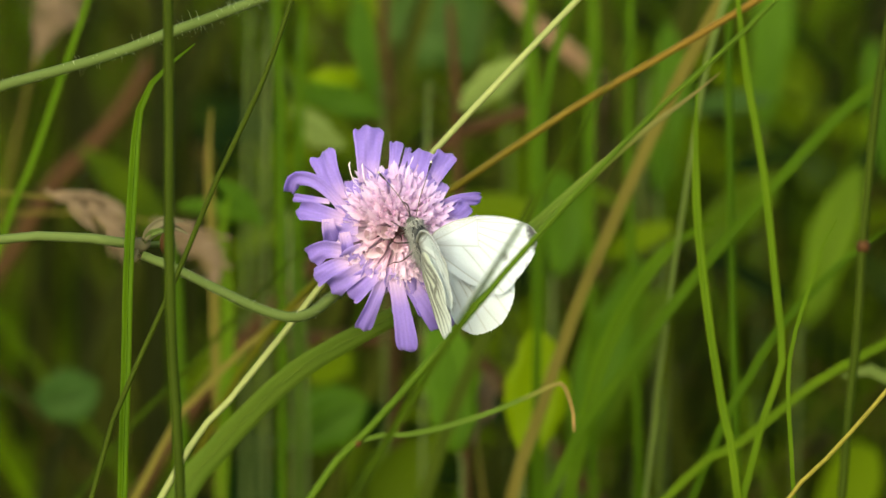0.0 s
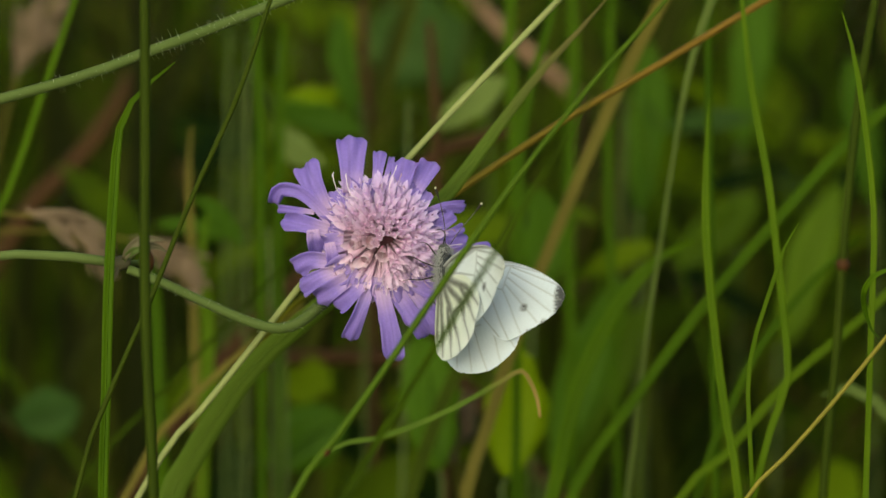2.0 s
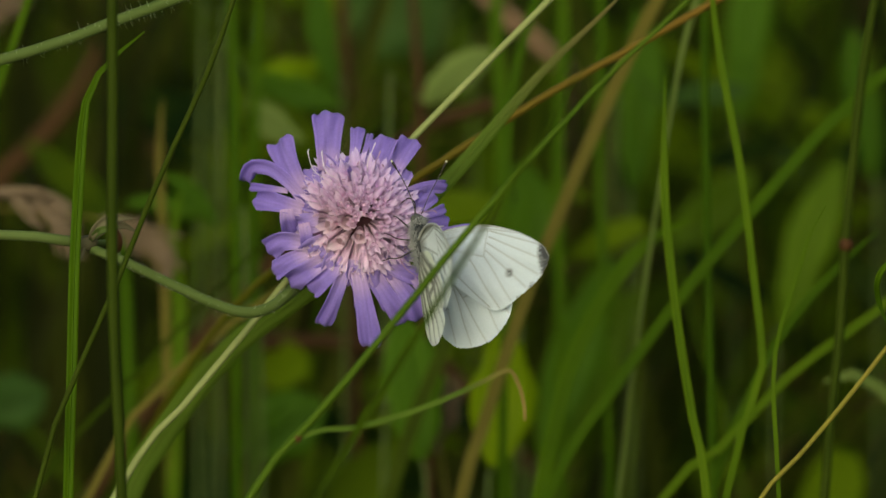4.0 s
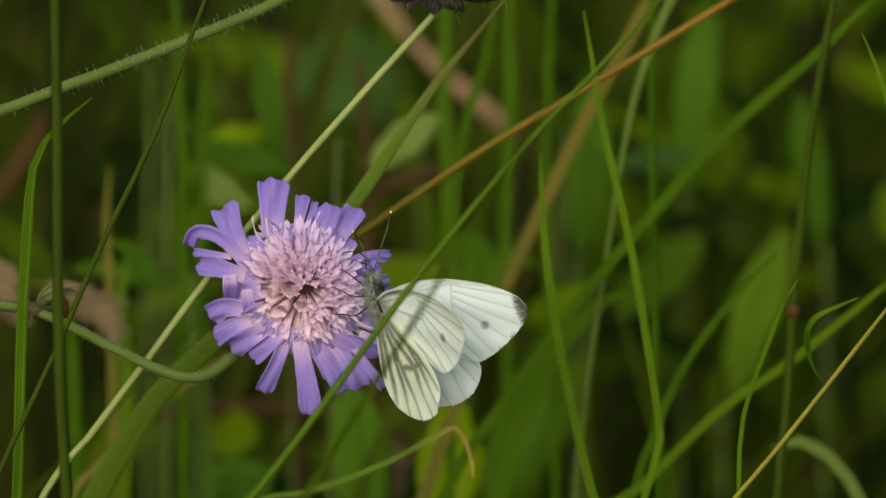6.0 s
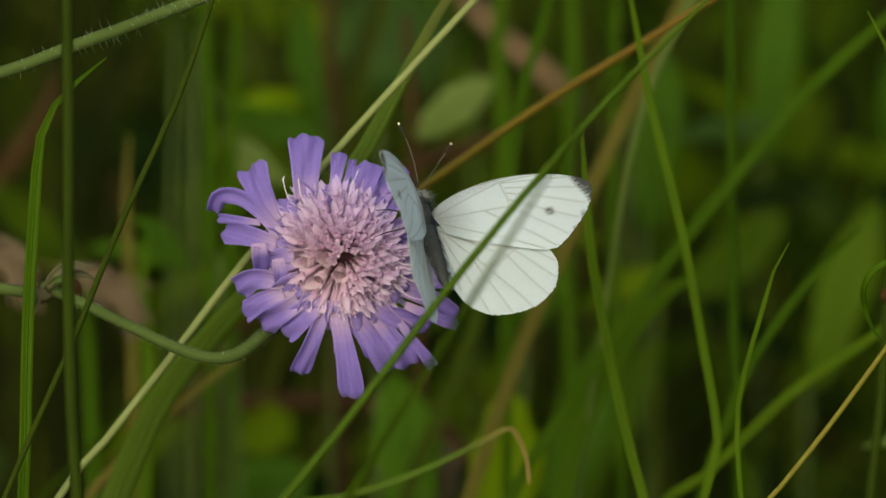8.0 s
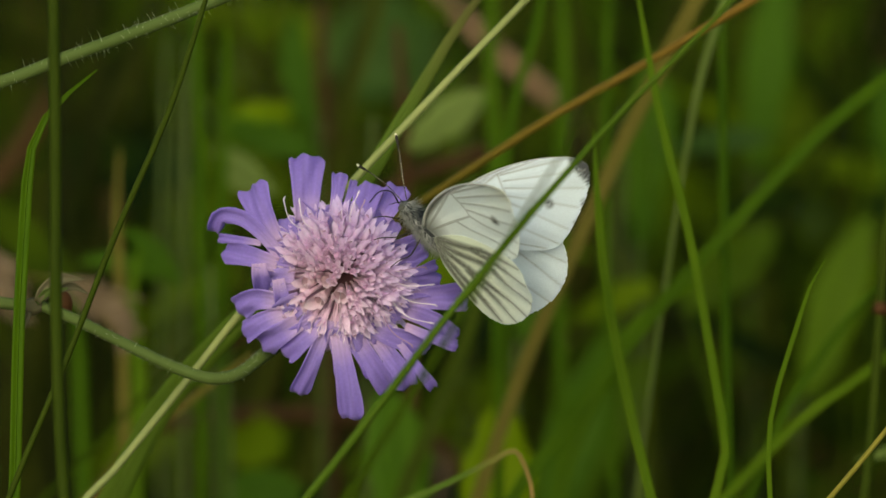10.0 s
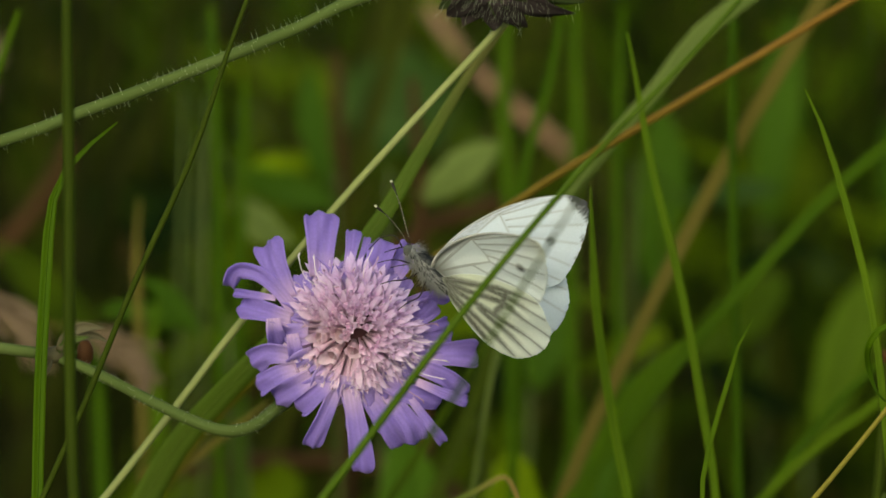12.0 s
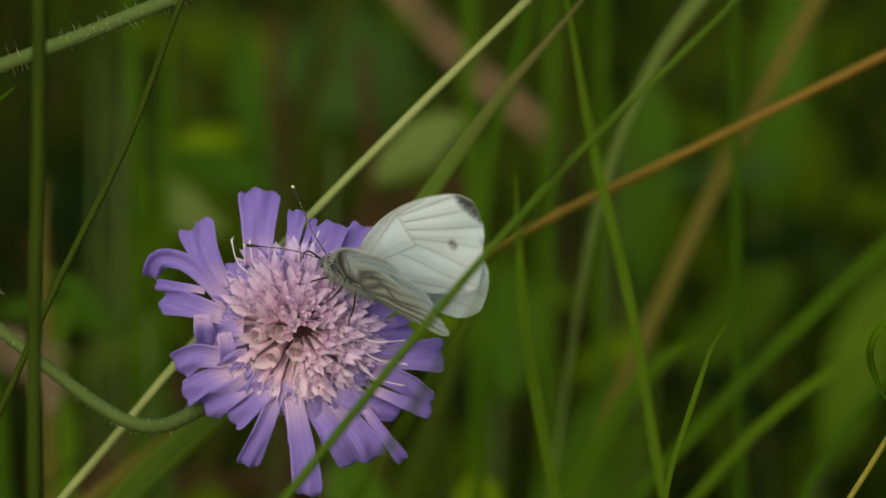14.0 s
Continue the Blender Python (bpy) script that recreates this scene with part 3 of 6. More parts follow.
def scabious_flower():
    head = thing("scabious_flower", HEAD, "open lilac scabious flower with pink centre on a downy stalk", "flower")
    rnd = random.Random(11)
    axis = Vector((-0.40, -0.38, 0.83)).normalized()
    core = Vector((2.6, 2.2, -3.6))
    # receptacle and the leafy cup behind it
    part("receptacle", ellipsoid(core, (axis, axis.orthogonal(), axis.cross(axis.orthogonal())), (3.9, 4.9, 4.9), 10, 18), CLEFT_SHADE, head, "domed receptacle coloured dark as shade between the florets")
    for k in range(12):
        a = radians(k * 30 + 8)
        p = [(4 * math.cos(a), 4 * math.sin(a), -7.5), (8 * math.cos(a), 8 * math.sin(a), -7.2), (11.0 * math.cos(a), 11.0 * math.sin(a), -6.2)]
        part("bract", ribbon(p[::-1], [(0, 0.3), (0.5, 2.6), (1, 3)], 8, seed=k), GREEN_CUP, head)
    # long outer lobes: places from the dome to the tip, and the width there
    lobes = (
        (((-3.1, 10.1), (-3.0, 15.4), (-2.9, 20.6)), 4.2),
        (((1.3, 11.5), (1.8, 14.4), (2.2, 17.6)), 1.9),
        (((2.6, 11.5), (3.6, 14.1), (4.3, 16.4)), 0.9),
        (((5.3, 9.6), (6.1, 13.0), (6.9, 16.1)), 3.8),
        (((7.6, 9.1), (9.6, 12.2), (11.6, 15.7)), 3.0),
        (((9.4, 5.8), (13.2, 7.0), (17.4, 7.1)), 1.8),
        (((10.3, 2.9), (13.0, 4.3), (15.0, 6.4)), 2.5),
        (((11.8, 1.9), (14.7, 2.6), (17.0, 3.5)), 1.3),
        (((-7.7, 6.7), (-10.1, 12.0), (-11.4, 15.9)), 3.7),
        (((-6.5, 4.3), (-10.2, 8.6), (-13.2, 10.7), (-16.2, 10.7), (-17.2, 8.2)), 2.1),
        (((-9.9, 6.7), (-13.2, 7.2), (-16.6, 7.5)), 1.1),
        (((-7.4, 3.4), (-11.8, 4.7), (-15.9, 5.6)), 2.9),
        (((-10.2, 3.6), (-10.0, 1.6), (-9.1, -1.0)), 2.7),
        (((-7.3, 1.2), (-6.8, -1.4), (-6.1, -4.1)), 2.3),
        (((-7.0, -2.2), (-11.0, -1.9), (-13.8, -3.7)), 3.1),
        (((-6.5, -4.1), (-9.7, -5.3), (-12.9, -7.4)), 2.9),
        (((-4.1, -5.3), (-7.2, -7.2), (-10.2, -9.1)), 3.3),
        (((-1.0, -5.3), (-3.9, -7.7), (-6.9, -10.1)), 3.8),
        (((-0.0, -5.8), (-2.0, -11.1), (-4.4, -16.6)), 2.4),
        (((0.5, -6.2), (2.1, -10.1), (2.8, -14.1)), 2.3),
        (((1.9, -7.2), (3.3, -14.9), (4.0, -20.5)), 3.1),
        (((9.6, -0.9), (14.0, 0.3), (17.9, 1.1)), 3.9),
        (((12.1, -2.0), (17.7, -1.6), (21.9, -1.6)), 3.4),
        (((10.4, -3.0), (16.0, -5.0), (20.1, -7.9)), 2.7),
        (((12.1, -6.0), (16.8, -8.0), (20.2, -9.1)), 1.5),
        (((5.3, -5.1), (10.4, -7.7), (16.2, -8.8)), 2.9),
        (((10.4, -7.7), (14.3, -12.8), (16.5, -15.6)), 1.4),
        (((7.8, -7.3), (10.8, -11.5), (13.0, -13.4)), 1.7),
        (((7.4, -7.7), (11.3, -12.8), (12.6, -15.8)), 2.7),
        (((4.0, -6.8), (7.7, -12.8), (10.4, -16.2)), 2.9),
        (((2.7, -6.4), (6.0, -10.7), (7.4, -13.5)), 2.6),
    )
    for k, (path, wide) in enumerate(lobes):
        geo, cols = petal_geo(path, wide * 1.25, k, 0.9 if k in (12, 13) else rnd.uniform(-0.6, 0.6), rnd.uniform(0.12, 0.24), rnd.uniform(1.2, 3.0))
        part("petal", geo, VIOLET, head, colours=cols)
    # shorter, paler lobes where the outer ones pass into the florets
    for k in range(34):
        a = radians(k * 10.6 + rnd.uniform(-5, 5))
        x0, y0 = core.x * 0.8, core.y * 0.7
        r0, r1 = 6.8, rnd.uniform(10.2, 12.8) - 1.6 * max(0.0, -math.cos(a) * 0.7 - math.sin(a) * 0.7)
        a2 = a + rnd.uniform(-0.12, 0.12)
        path = [(x0 + r0 * math.cos(a), y0 + r0 * math.sin(a)), (x0 + (r0 + r1) / 2 * math.cos(a), y0 + (r0 + r1) / 2 * math.sin(a)), (x0 + r1 * math.cos(a2), y0 + r1 * math.sin(a2))]
        geo, cols = petal_geo(path, rnd.uniform(2.2, 3.6), 60 + k, 0.3, 0.2, rnd.uniform(0.2, 1.4))
        part("petal", geo, VIOLET, head, colours=[mixed(c, (0.58, 0.43, 0.78), 0.25) for c in cols])
    # inner florets on the dome; a few wide open ones stand round the dark clefts at its top
    kinds = []
    for k in range(12):
        t = k / 11
        base_c, lobe_c = mixed(ROSE, PINK, t), mixed((0.91, 0.69, 0.82), (0.70, 0.54, 0.87), t ** 1.2)
        geo, cols = floret_geo(5.0 + 0.9 * t, 0.52 - 0.03 * t, 1.5 + 0.9 * t, 40 + k, base_c, lobe_c, 0.10 + 0.06 * t)
        kinds.append(mesh_of("floret", geo[0], geo[1], FLORET, geo[2], cols))
    cups = []
    for k in range(3):
        geo, cols = floret_geo(4.4, 1.2, 1.9, 70 + k, (0.78, 0.54, 0.66), (0.90, 0.70, 0.82), 0.06, 0.66)
        cups.append(mesh_of("floret", geo[0], geo[1], FLORET, geo[2], cols))
    rod = stamen_geo(4.2, 0.8, 4)
    rod_mesh = mesh_of("stamen", rod[0], rod[1], STYLE, rod[2])
    anth = ellipsoid((0, 0, 0), ((1, 0, 0), (0, 1, 0), (0, 0, 1)), (0.45, 0.16, 0.16), 5, 6)
    anth_mesh = mesh_of("anther", anth[0], anth[1], ANTHER, anth[2])
    e1 = axis.orthogonal().normalized()
    e2 = axis.cross(e1)
    clefts = [((-1.3, -1.3), (-5.6, 2.6)), ((-1.3, -1.3), (4.6, 0.6)), ((-1.3, -1.3), (-6.2, -4.6)), ((-1.3, -1.3), (1.2, -5.0))]
    wide_open = ((-0.8, 0.9), (-4.5, 0.3), (-2.0, -3.2), (2.0, -2.4), (-4.9, -4.4))
    stands = []
    for x, y in wide_open:
        rim = Vector((x, y, 4.3 - 0.05 * ((x - core.x) ** 2 + (y - core.y) ** 2)))
        stands.append(((rim - core).normalized(), True, rim))
    count = 540
    for k in range(count):
        th = math.acos(1 - (k + 0.5) / count * 1.08)
        ph = k * 2.39996 + rnd.uniform(-0.10, 0.10)
        way = axis * math.cos(th) + (e1 * math.cos(ph) + e2 * math.sin(ph)) * math.sin(th)
        way = (way + Vector([rnd.uniform(-0.09, 0.09) for _ in range(3)])).normalized()
        top = core + way * 9.2
        here = np.array([(top.x, top.y)])
        if top.z > 0 and (min(seg_far(here, a, b)[0][0] for a, b in clefts) < 1.15 or min(np.linalg.norm(here[0] - np.array(w)) for w in wide_open) < 1.75):
            continue
        stands.append((way, False, top))
    for k, (way, cup, top) in enumerate(stands):
        t = math.acos(max(-1.0, min(1.0, way.dot(axis)))) / 1.6
        ob = new("floret", cups[k % 3] if cup else kinds[min(11, int(t * 10 + rnd.uniform(0, 1.6)))])
        ob.parent = head
        foot = top - way * 5.2 if cup else core + way * 4.0
        size = rnd.uniform(0.82, 0.9) if cup else rnd.uniform(0.78, 1.02)
        lie = (way + Vector((0, 0, 0.35 if cup else 0.08))).normalized()
        outward = way - axis * way.dot(axis)
        outward = (outward - lie * outward.dot(lie)).normalized()
        across = lie.cross(outward)
        turn = Matrix((outward, across, lie)).transposed().to_4x4() @ pose(0, 0, 0, 0, 0, rnd.uniform(-35, 35))
        ob.matrix_basis = Matrix.Translation(foot / 1000) @ turn @ Matrix.Scale(size, 4)
        if cup or (k % 3 == 0 and t > 0.4):
            st = new("stamen", rod_mesh)
            st.parent = ob
            st.matrix_basis = Matrix.Translation((0, 0, 0.0020 if cup else 0.0038)) @ pose(0, 0, 0, rnd.uniform(-16, 16), rnd.uniform(-16, 16), 0)
        if not cup and k % 8 == 2:
            an = new("anther", anth_mesh)
            an.parent = ob
            an.matrix_basis = pose(0.0004, 0, 0.0076, rnd.uniform(-40, 40), rnd.uniform(-40, 40), rnd.uniform(0, 180))
    # loose curved filaments between the outer lobes
    for k, (a, far) in enumerate(((64, 14.0), (72, 15.0), (108, 13.5), (117, 14.5), (14, 15.0), (3, 16.0), (350, 16.6), (339, 16.8), (326, 15.6))):
        a = radians(a + rnd.uniform(-2, 2))
        o = Vector((math.cos(a), math.sin(a), 0))
        sd = Vector((-math.sin(a), math.cos(a), 0)) * rnd.uniform(-1.2, 1.2)
        line = [core + o * 6 + Vector((0, 0, 4)), o * (far * 0.75) + Vector((0, 0, 3.5)), o * far + sd * 0.4 + Vector((0, 0, 3.0)), o * (far + 0.6) + sd + Vector((0, 0, 2.4))]
        part("filament", tube(line, [(0, 0.10), (0.85, 0.07), (0.93, 0.14), (1, 0.06)], 14, 6), STYLE if k % 4 else ANTHER, head)
    # arched stalk from the joint to the cup
    away = Vector(HEAD)
    line = [Vector(p) - away for p in ((-61.8, -6.9, -0), (-56.6, -9.0, -0), (-49.9, -12.3, -0), (-41.3, -16.4, -0), (-35.6, -18.1, -0), (-31.4, -17.3, -2), (-27.6, -14.4, -6), (-23.8, -11.4, -9), (-21.0, -8.5, -9))]
    head_stalk = part("stalk", tube(line, [(0, 0.85), (0.3, 0.9), (0.75, 1.0), (0.88, 1.15), (1, 1.8)], 44, 12, 0.04), STEM, head, "arched green downy stalk")
    pts = spline(line, 60)
    down = []
    for i in range(4, 60):
        for _ in range(5 if i < 44 else 16):
            d = Vector((rnd.uniform(-1, 1), rnd.uniform(-1, 1), rnd.uniform(-1, 1))).normalized()
            t = (pts[min(i + 1, 60)] - pts[i - 1]).normalized()
            d = (d - t * d.dot(t)).normalized()
            down.append((pts[i] + d * 0.8 + t * rnd.uniform(-1, 1), d))
    head_down = part("down", hairs(down, 0.75, 0.03), HAIR, head, "short white hairs on the stalk")
    return head, (head_stalk, head_down)


flower, bending = scabious_flower()


def scabious_stem():
    ob = thing("scabious_plant", NODE, "green branching scabious stem with withered bracts at its joint", "stem")
    away = Vector(NODE)
    line = [Vector(p) - away for p in rooted([(-61.8, -6.9, -0), (-65.1, -6.3, -0), (-74.7, -5.4, -0), (-86.1, -5.6, -0), (-103.2, -9.4, -0), (-114.7, -19.0, -0)])]
    part("stalk", tube(line, [(0, 0.95), (0.05, 0.82), (1, 1.5)], 60, 10, 0.04), STEM, ob)
    part("joint", ellipsoid((-0.3, 0, 0), ((1, 0.1, 0), (0, 1, 0), (0, 0, 1)), (2.0, 1.35, 1.3), 8, 12), DRY, ob, "brownish swollen joint")
    leaves = [(((-61.3, -6.1, 2), (-60.3, -4.2, 3), (-57.9, -2.6, 3), (-54.1, -2.6, 2)), 1.9), (((-60.9, -6.1, -0), (-59.0, -4.5, -0), (-56.1, -3.7, -0), (-53.5, -4.9, -0)), 1.5), (((-61.5, -6.4, 1), (-60.3, -5.1, 3), (-59.3, -4.5, 4), (-56.5, -4.0, 4)), 1.3), (((-62.4, -7.5, 1), (-63.0, -8.9, 2), (-63.6, -10.6, 2)), 1.0)]
    for k, (p, w) in enumerate(leaves):
        q = [Vector(x) - away for x in p][::-1]
        part("bract", ribbon(q, [(0, 0.15), (0.4, w), (0.8, w * 0.8), (1, w * 0.5)], 14, fold=0.7, seed=k), DRY if k != 2 else STEM, ob, "withered curled bract")
    side = [Vector(x) - away for x in ((-61.5, -6.8, -6), (-59.3, -6.8, -10), (-57.6, -6.6, -10))]
    part("spent_bud", ellipsoid(side[-1], ((0, 1, 0), (1, 0, 0), (0, 0, 1)), (2.2, 1.35, 1.3), 8, 12), BROWN, ob, "small brown spent bud")
    part("bud_stalk", tube(side, [(0, 0.5), (1, 0.6)], 8, 8), STEM, ob)
    return ob


stem = scabious_stem()


def seed_head():
    """The second scabious: a stem that rises across the view, and a dark hairy head past its flowering."""
    base = (-4.7, 51.0, -0)
    ob = thing("scabious_bud", base, "arching hairy green stem with a dark spent scabious head", "flower")
    away = Vector(base)
    top = (3.4, 52.6, -2)
    line = [top, base, (-11.7, 49.6, -0), (-18.7, 46.9, -0), (-24.8, 43.7, -0), (-46.1, 35.1, -0), (-55.6, 31.7, -0), (-65.1, 28.0, -0), (-74.7, 25.0, -0), (-89.0, 21.0, -0), (-105.1, 14.4, -0), (-115.6, 2.0, -0)]
    line = [Vector(p) - away for p in rooted(line)]
    part("stalk", tube(line, [(0, 1.15), (0.02, 0.98), (0.3, 1.0), (1, 1.9)], 90, 12, 0.04), STEM, ob, "green stem with white hairs")
    rnd = random.Random(8)
    pts = spline(line, 200)
    down, short = [], []
    for i in range(2, 80):
        for _ in range(14 if i < 20 else 8):
            d = Vector((rnd.uniform(-1, 1), rnd.uniform(-1, 1), rnd.uniform(-1, 1)))
            t = (pts[i + 1] - pts[i - 1]).normalized()
            d = (d - t * d.dot(t)).normalized()
            (down if i < 26 else short).append((pts[i] + d * 0.97 + t * rnd.uniform(-1.5, 1.5), d))
    part("down", hairs(down, 1.5, 0.035), HAIR, ob, "stiff white hairs on the stem")
    part("down", hairs(short, 0.55, 0.03), HAIR, ob, "short white hairs on the stem")
    c = Vector((6.3, 53.0, -0)) - away
    ax = Vector((0.22, 0.72, -0.66)).normalized()
    e1 = Vector((0.9, -0.45, 0.02))
    e1 = (e1 - ax * e1.dot(ax)).normalized()
    e2 = ax.cross(e1)
    part("receptacle", ellipsoid(c, (ax, e1, e2), (3.3, 9.6, 9.6), 10, 20), GREEN_CUP, ob, "dark green hairy receptacle")
    spikes = []
    for _ in range(520):
        a, q = rnd.uniform(0, 2 * math.pi), math.sqrt(rnd.random()) * 9.4
        o = e1 * math.cos(a) + e2 * math.sin(a)
        spikes.append((c + o * q - ax * 3.3 * math.sqrt(max(0.02, 1 - (q / 9.8) ** 2)), -ax + o * 0.4))
    for k in range(24):
        a = 2 * math.pi * k / 24 + rnd.uniform(-0.1, 0.1)
        o = e1 * math.cos(a) + e2 * math.sin(a)
        reach = rnd.uniform(12.0, 14.8)
        lift = rnd.uniform(-2.0, 0.8)
        p = [c + o * reach + ax * lift, c + o * 9.6 - ax * (1.2 + 0.6 * (k % 2)), c + o * 4.0 - ax * (2.9 + 0.3 * (k % 2))]
        part("bract", ribbon(p, [(0, 0.2), (0.25, 2.6), (0.6, 4.4), (1, 3.6)], 10, -ax, 0.3, 0.25, seed=k), BUD if k % 4 else GREEN_CUP, ob)
        for _ in range(7):
            q = p[0].lerp(p[1], rnd.random()) if rnd.random() < 0.5 else p[1].lerp(p[2], rnd.random())
            q = q + Vector((rnd.uniform(-1, 1), rnd.uniform(-1, 1), 0)) * 0.8
            spikes.append((q, -ax * 1.1 + o * 0.8 + Vector((rnd.uniform(-0.6, 0.6), rnd.uniform(-0.6, 0.6), rnd.uniform(-0.3, 0.6)))))
    part("bristles", hairs(spikes, 1.9, 0.032), HAIR, ob, "pale bristles on the bracts")
    return ob


seed_head()


# ---- the butterfly: its own space has x to the head, y to its left side, z up ----
FORE = [(1.2, 0.3), (1.9, 3.1), (1.9, 7.1), (1.0, 12.1), (-0.6, 16.6), (-2.5, 20.2), (-4.7, 23.1), (-6.7, 24.3), (-8.6, 23.6), (-10.4, 21.6), (-12.0, 18.8), (-13.3, 15.7), (-13.9, 13.0), (-13.0, 10.8), (-10.4, 7.5), (-6.8, 3.5), (-3.0, 0.2)]
HIND = [(-1.0, 0.1), (-2.0, 4.5), (-4.1, 9.4), (-7.5, 13.6), (-11.0, 15.4), (-13.8, 15.0), (-16.4, 13.4), (-18.1, 10.8), (-18.8, 7.9), (-18.6, 4.7), (-17.6, 1.9), (-14.2, -0.8), (-7.6, -1.5), (-3.1, -0.6)]
WHITE, CREAM, GREY, INK = (0.79, 0.84, 0.91), (0.86, 0.88, 0.83), (0.24, 0.24, 0.22), (0.045, 0.04, 0.038)


FORE_VEINS = [((0.5, 0.5), (0.4, 12.5)), ((0.0, 0.5), (-4.2, 11.3)), ((0.4, 12.5), (-1.6, 18.7)), ((-0.0, 12.8), (-4.6, 23.1)), ((-1.0, 12.6), (-7.4, 23.6)), ((-2.0, 12.2), (-9.4, 21.7)), ((-3.2, 11.8), (-11.2, 19.2)), ((-4.2, 11.3), (-12.8, 15.9)), ((-2.8, 7.5), (-13.7, 13.3)), ((0.4, 12.5), (-4.2, 11.3)), ((-1.0, 0.5), (-13.0, 11.3))]
HIND_VEINS = [((-1.6, 1.2), (-6.6, 10.2)), ((-6.6, 10.2), (-11.8, 15.1)), ((-5.2, 7.6), (-14.6, 14.3)), ((-2.0, 0.9), (-9.2, 8.6)), ((-9.2, 8.6), (-17.4, 11.9)), ((-9.0, 8.4), (-8.0, 10.6)), ((-2.2, 0.7), (-10.0, 5.0)), ((-9.0, 4.5), (-18.6, 9.0)), ((-10.0, 5.0), (-9.2, 8.6)), ((-8.0, 3.3), (-18.4, 5.6)), ((-2.2, 0.3), (-17.2, 2.3)), ((-2.4, -0.1), (-12.4, -0.4))]


def wing_colours(xy, kind, upper, rnd):
    p = np.array(xy, float)
    n = len(p)
    veins = FORE_VEINS if kind == "fore" else HIND_VEINS
    near = np.full(n, 9.0)
    for a, b in veins:
        near = np.minimum(near, seg_far(p, a, b)[0])
    speck = rnd.random_sample(n)
    col = np.tile(np.array(WHITE), (n, 1))

    def lay(c, amount):
        k = np.clip(amount, 0, 1)[:, None]
        np.copyto(col, col * (1 - k) + np.array(c) * k)

    base = np.linalg.norm(p, axis=1)
    dust = (speck > 0.42) * (0.45 + 0.75 * speck)
    if kind == "fore" and upper:
        lay(GREY, np.clip(1 - base / 7.0, 0, 1) * 0.6 * (0.5 + speck))
        lay(GREY, np.clip(1 - seg_far(p, (2.0, 3.0), (0.6, 15.5))[0] / 1.1, 0, 1) * 0.4 * dust)
        tip = np.clip(1.15 - np.linalg.norm((p - np.array((-6.4, 24.6))) / np.array((1.7, 0.75)), axis=1) / 3.3, 0, 1)
        lay(INK, np.clip(tip * 3.4 * (0.5 + 0.6 * speck) - 0.25, 0, 0.93))
        lay((0.42, 0.42, 0.41), np.clip(1.4 - near / 0.15, 0, 1) * 0.5)
        for e, r in (((-9.4, 23.0), 0.9), ((-11.2, 20.4), 0.8), ((-12.6, 17.6), 0.5)):
            lay(INK, np.clip(1.1 - np.linalg.norm(p - np.array(e), axis=1) / r, 0, 1) * dust)
        lay(INK, np.clip(1.6 - np.linalg.norm(p - np.array((-8.0, 16.0)), axis=1) / 0.62, 0, 1) * (0.3 + 0.75 * speck))
    elif kind == "fore":
        lay(CREAM, np.full(n, 0.8))
        lay((0.22, 0.21, 0.17), np.clip(1.3 - seg_far(p, (1.9, 1.0), (1.0, 13.0))[0] / 0.6, 0, 1) * 0.9)
        lay((0.66, 0.66, 0.50), np.clip(1.1 - np.linalg.norm(p - np.array((-4.8, 24.0)), axis=1) / 6.5, 0, 1) * 0.45)
        lay(INK, np.clip(1.5 - np.linalg.norm(p - np.array((-8.0, 16.0)), axis=1) / 0.75, 0, 1) * (0.55 + 0.6 * speck))
        lay((0.12, 0.12, 0.10), np.clip(1.1 - base / 4.5, 0, 1) * 0.9)
        lay((0.26, 0.25, 0.21), np.clip(1.4 - near / 0.16, 0, 1) * 0.6)
    elif upper:
        lay((0.45, 0.45, 0.44), np.clip(1.4 - near / 0.15, 0, 1) * 0.45)
        lay(GREY, np.clip(1 - base / 6.0, 0, 1) * 0.5 * (0.4 + speck))
    else:
        lay((0.80, 0.82, 0.65), np.full(n, 0.9))
        lay((0.88, 0.90, 0.84), np.clip((base - 11.0) / 9.0, 0, 1) * 0.8)
        band = np.clip(1.5 - near / 0.62, 0, 1) * np.clip((18.5 - base) / 5.0, 0.15, 1)
        lay((0.06, 0.06, 0.035), np.clip(band * (0.3 + 0.85 * speck), 0, 0.92))
        lay((0.16, 0.155, 0.12), np.clip(1.3 - near / 0.22, 0, 1) * 0.7)
        lay((0.12, 0.12, 0.10), np.clip(1.1 - base / 5.0, 0, 1) * (0.4 + 0.6 * speck))
    return [tuple(c) for c in col]


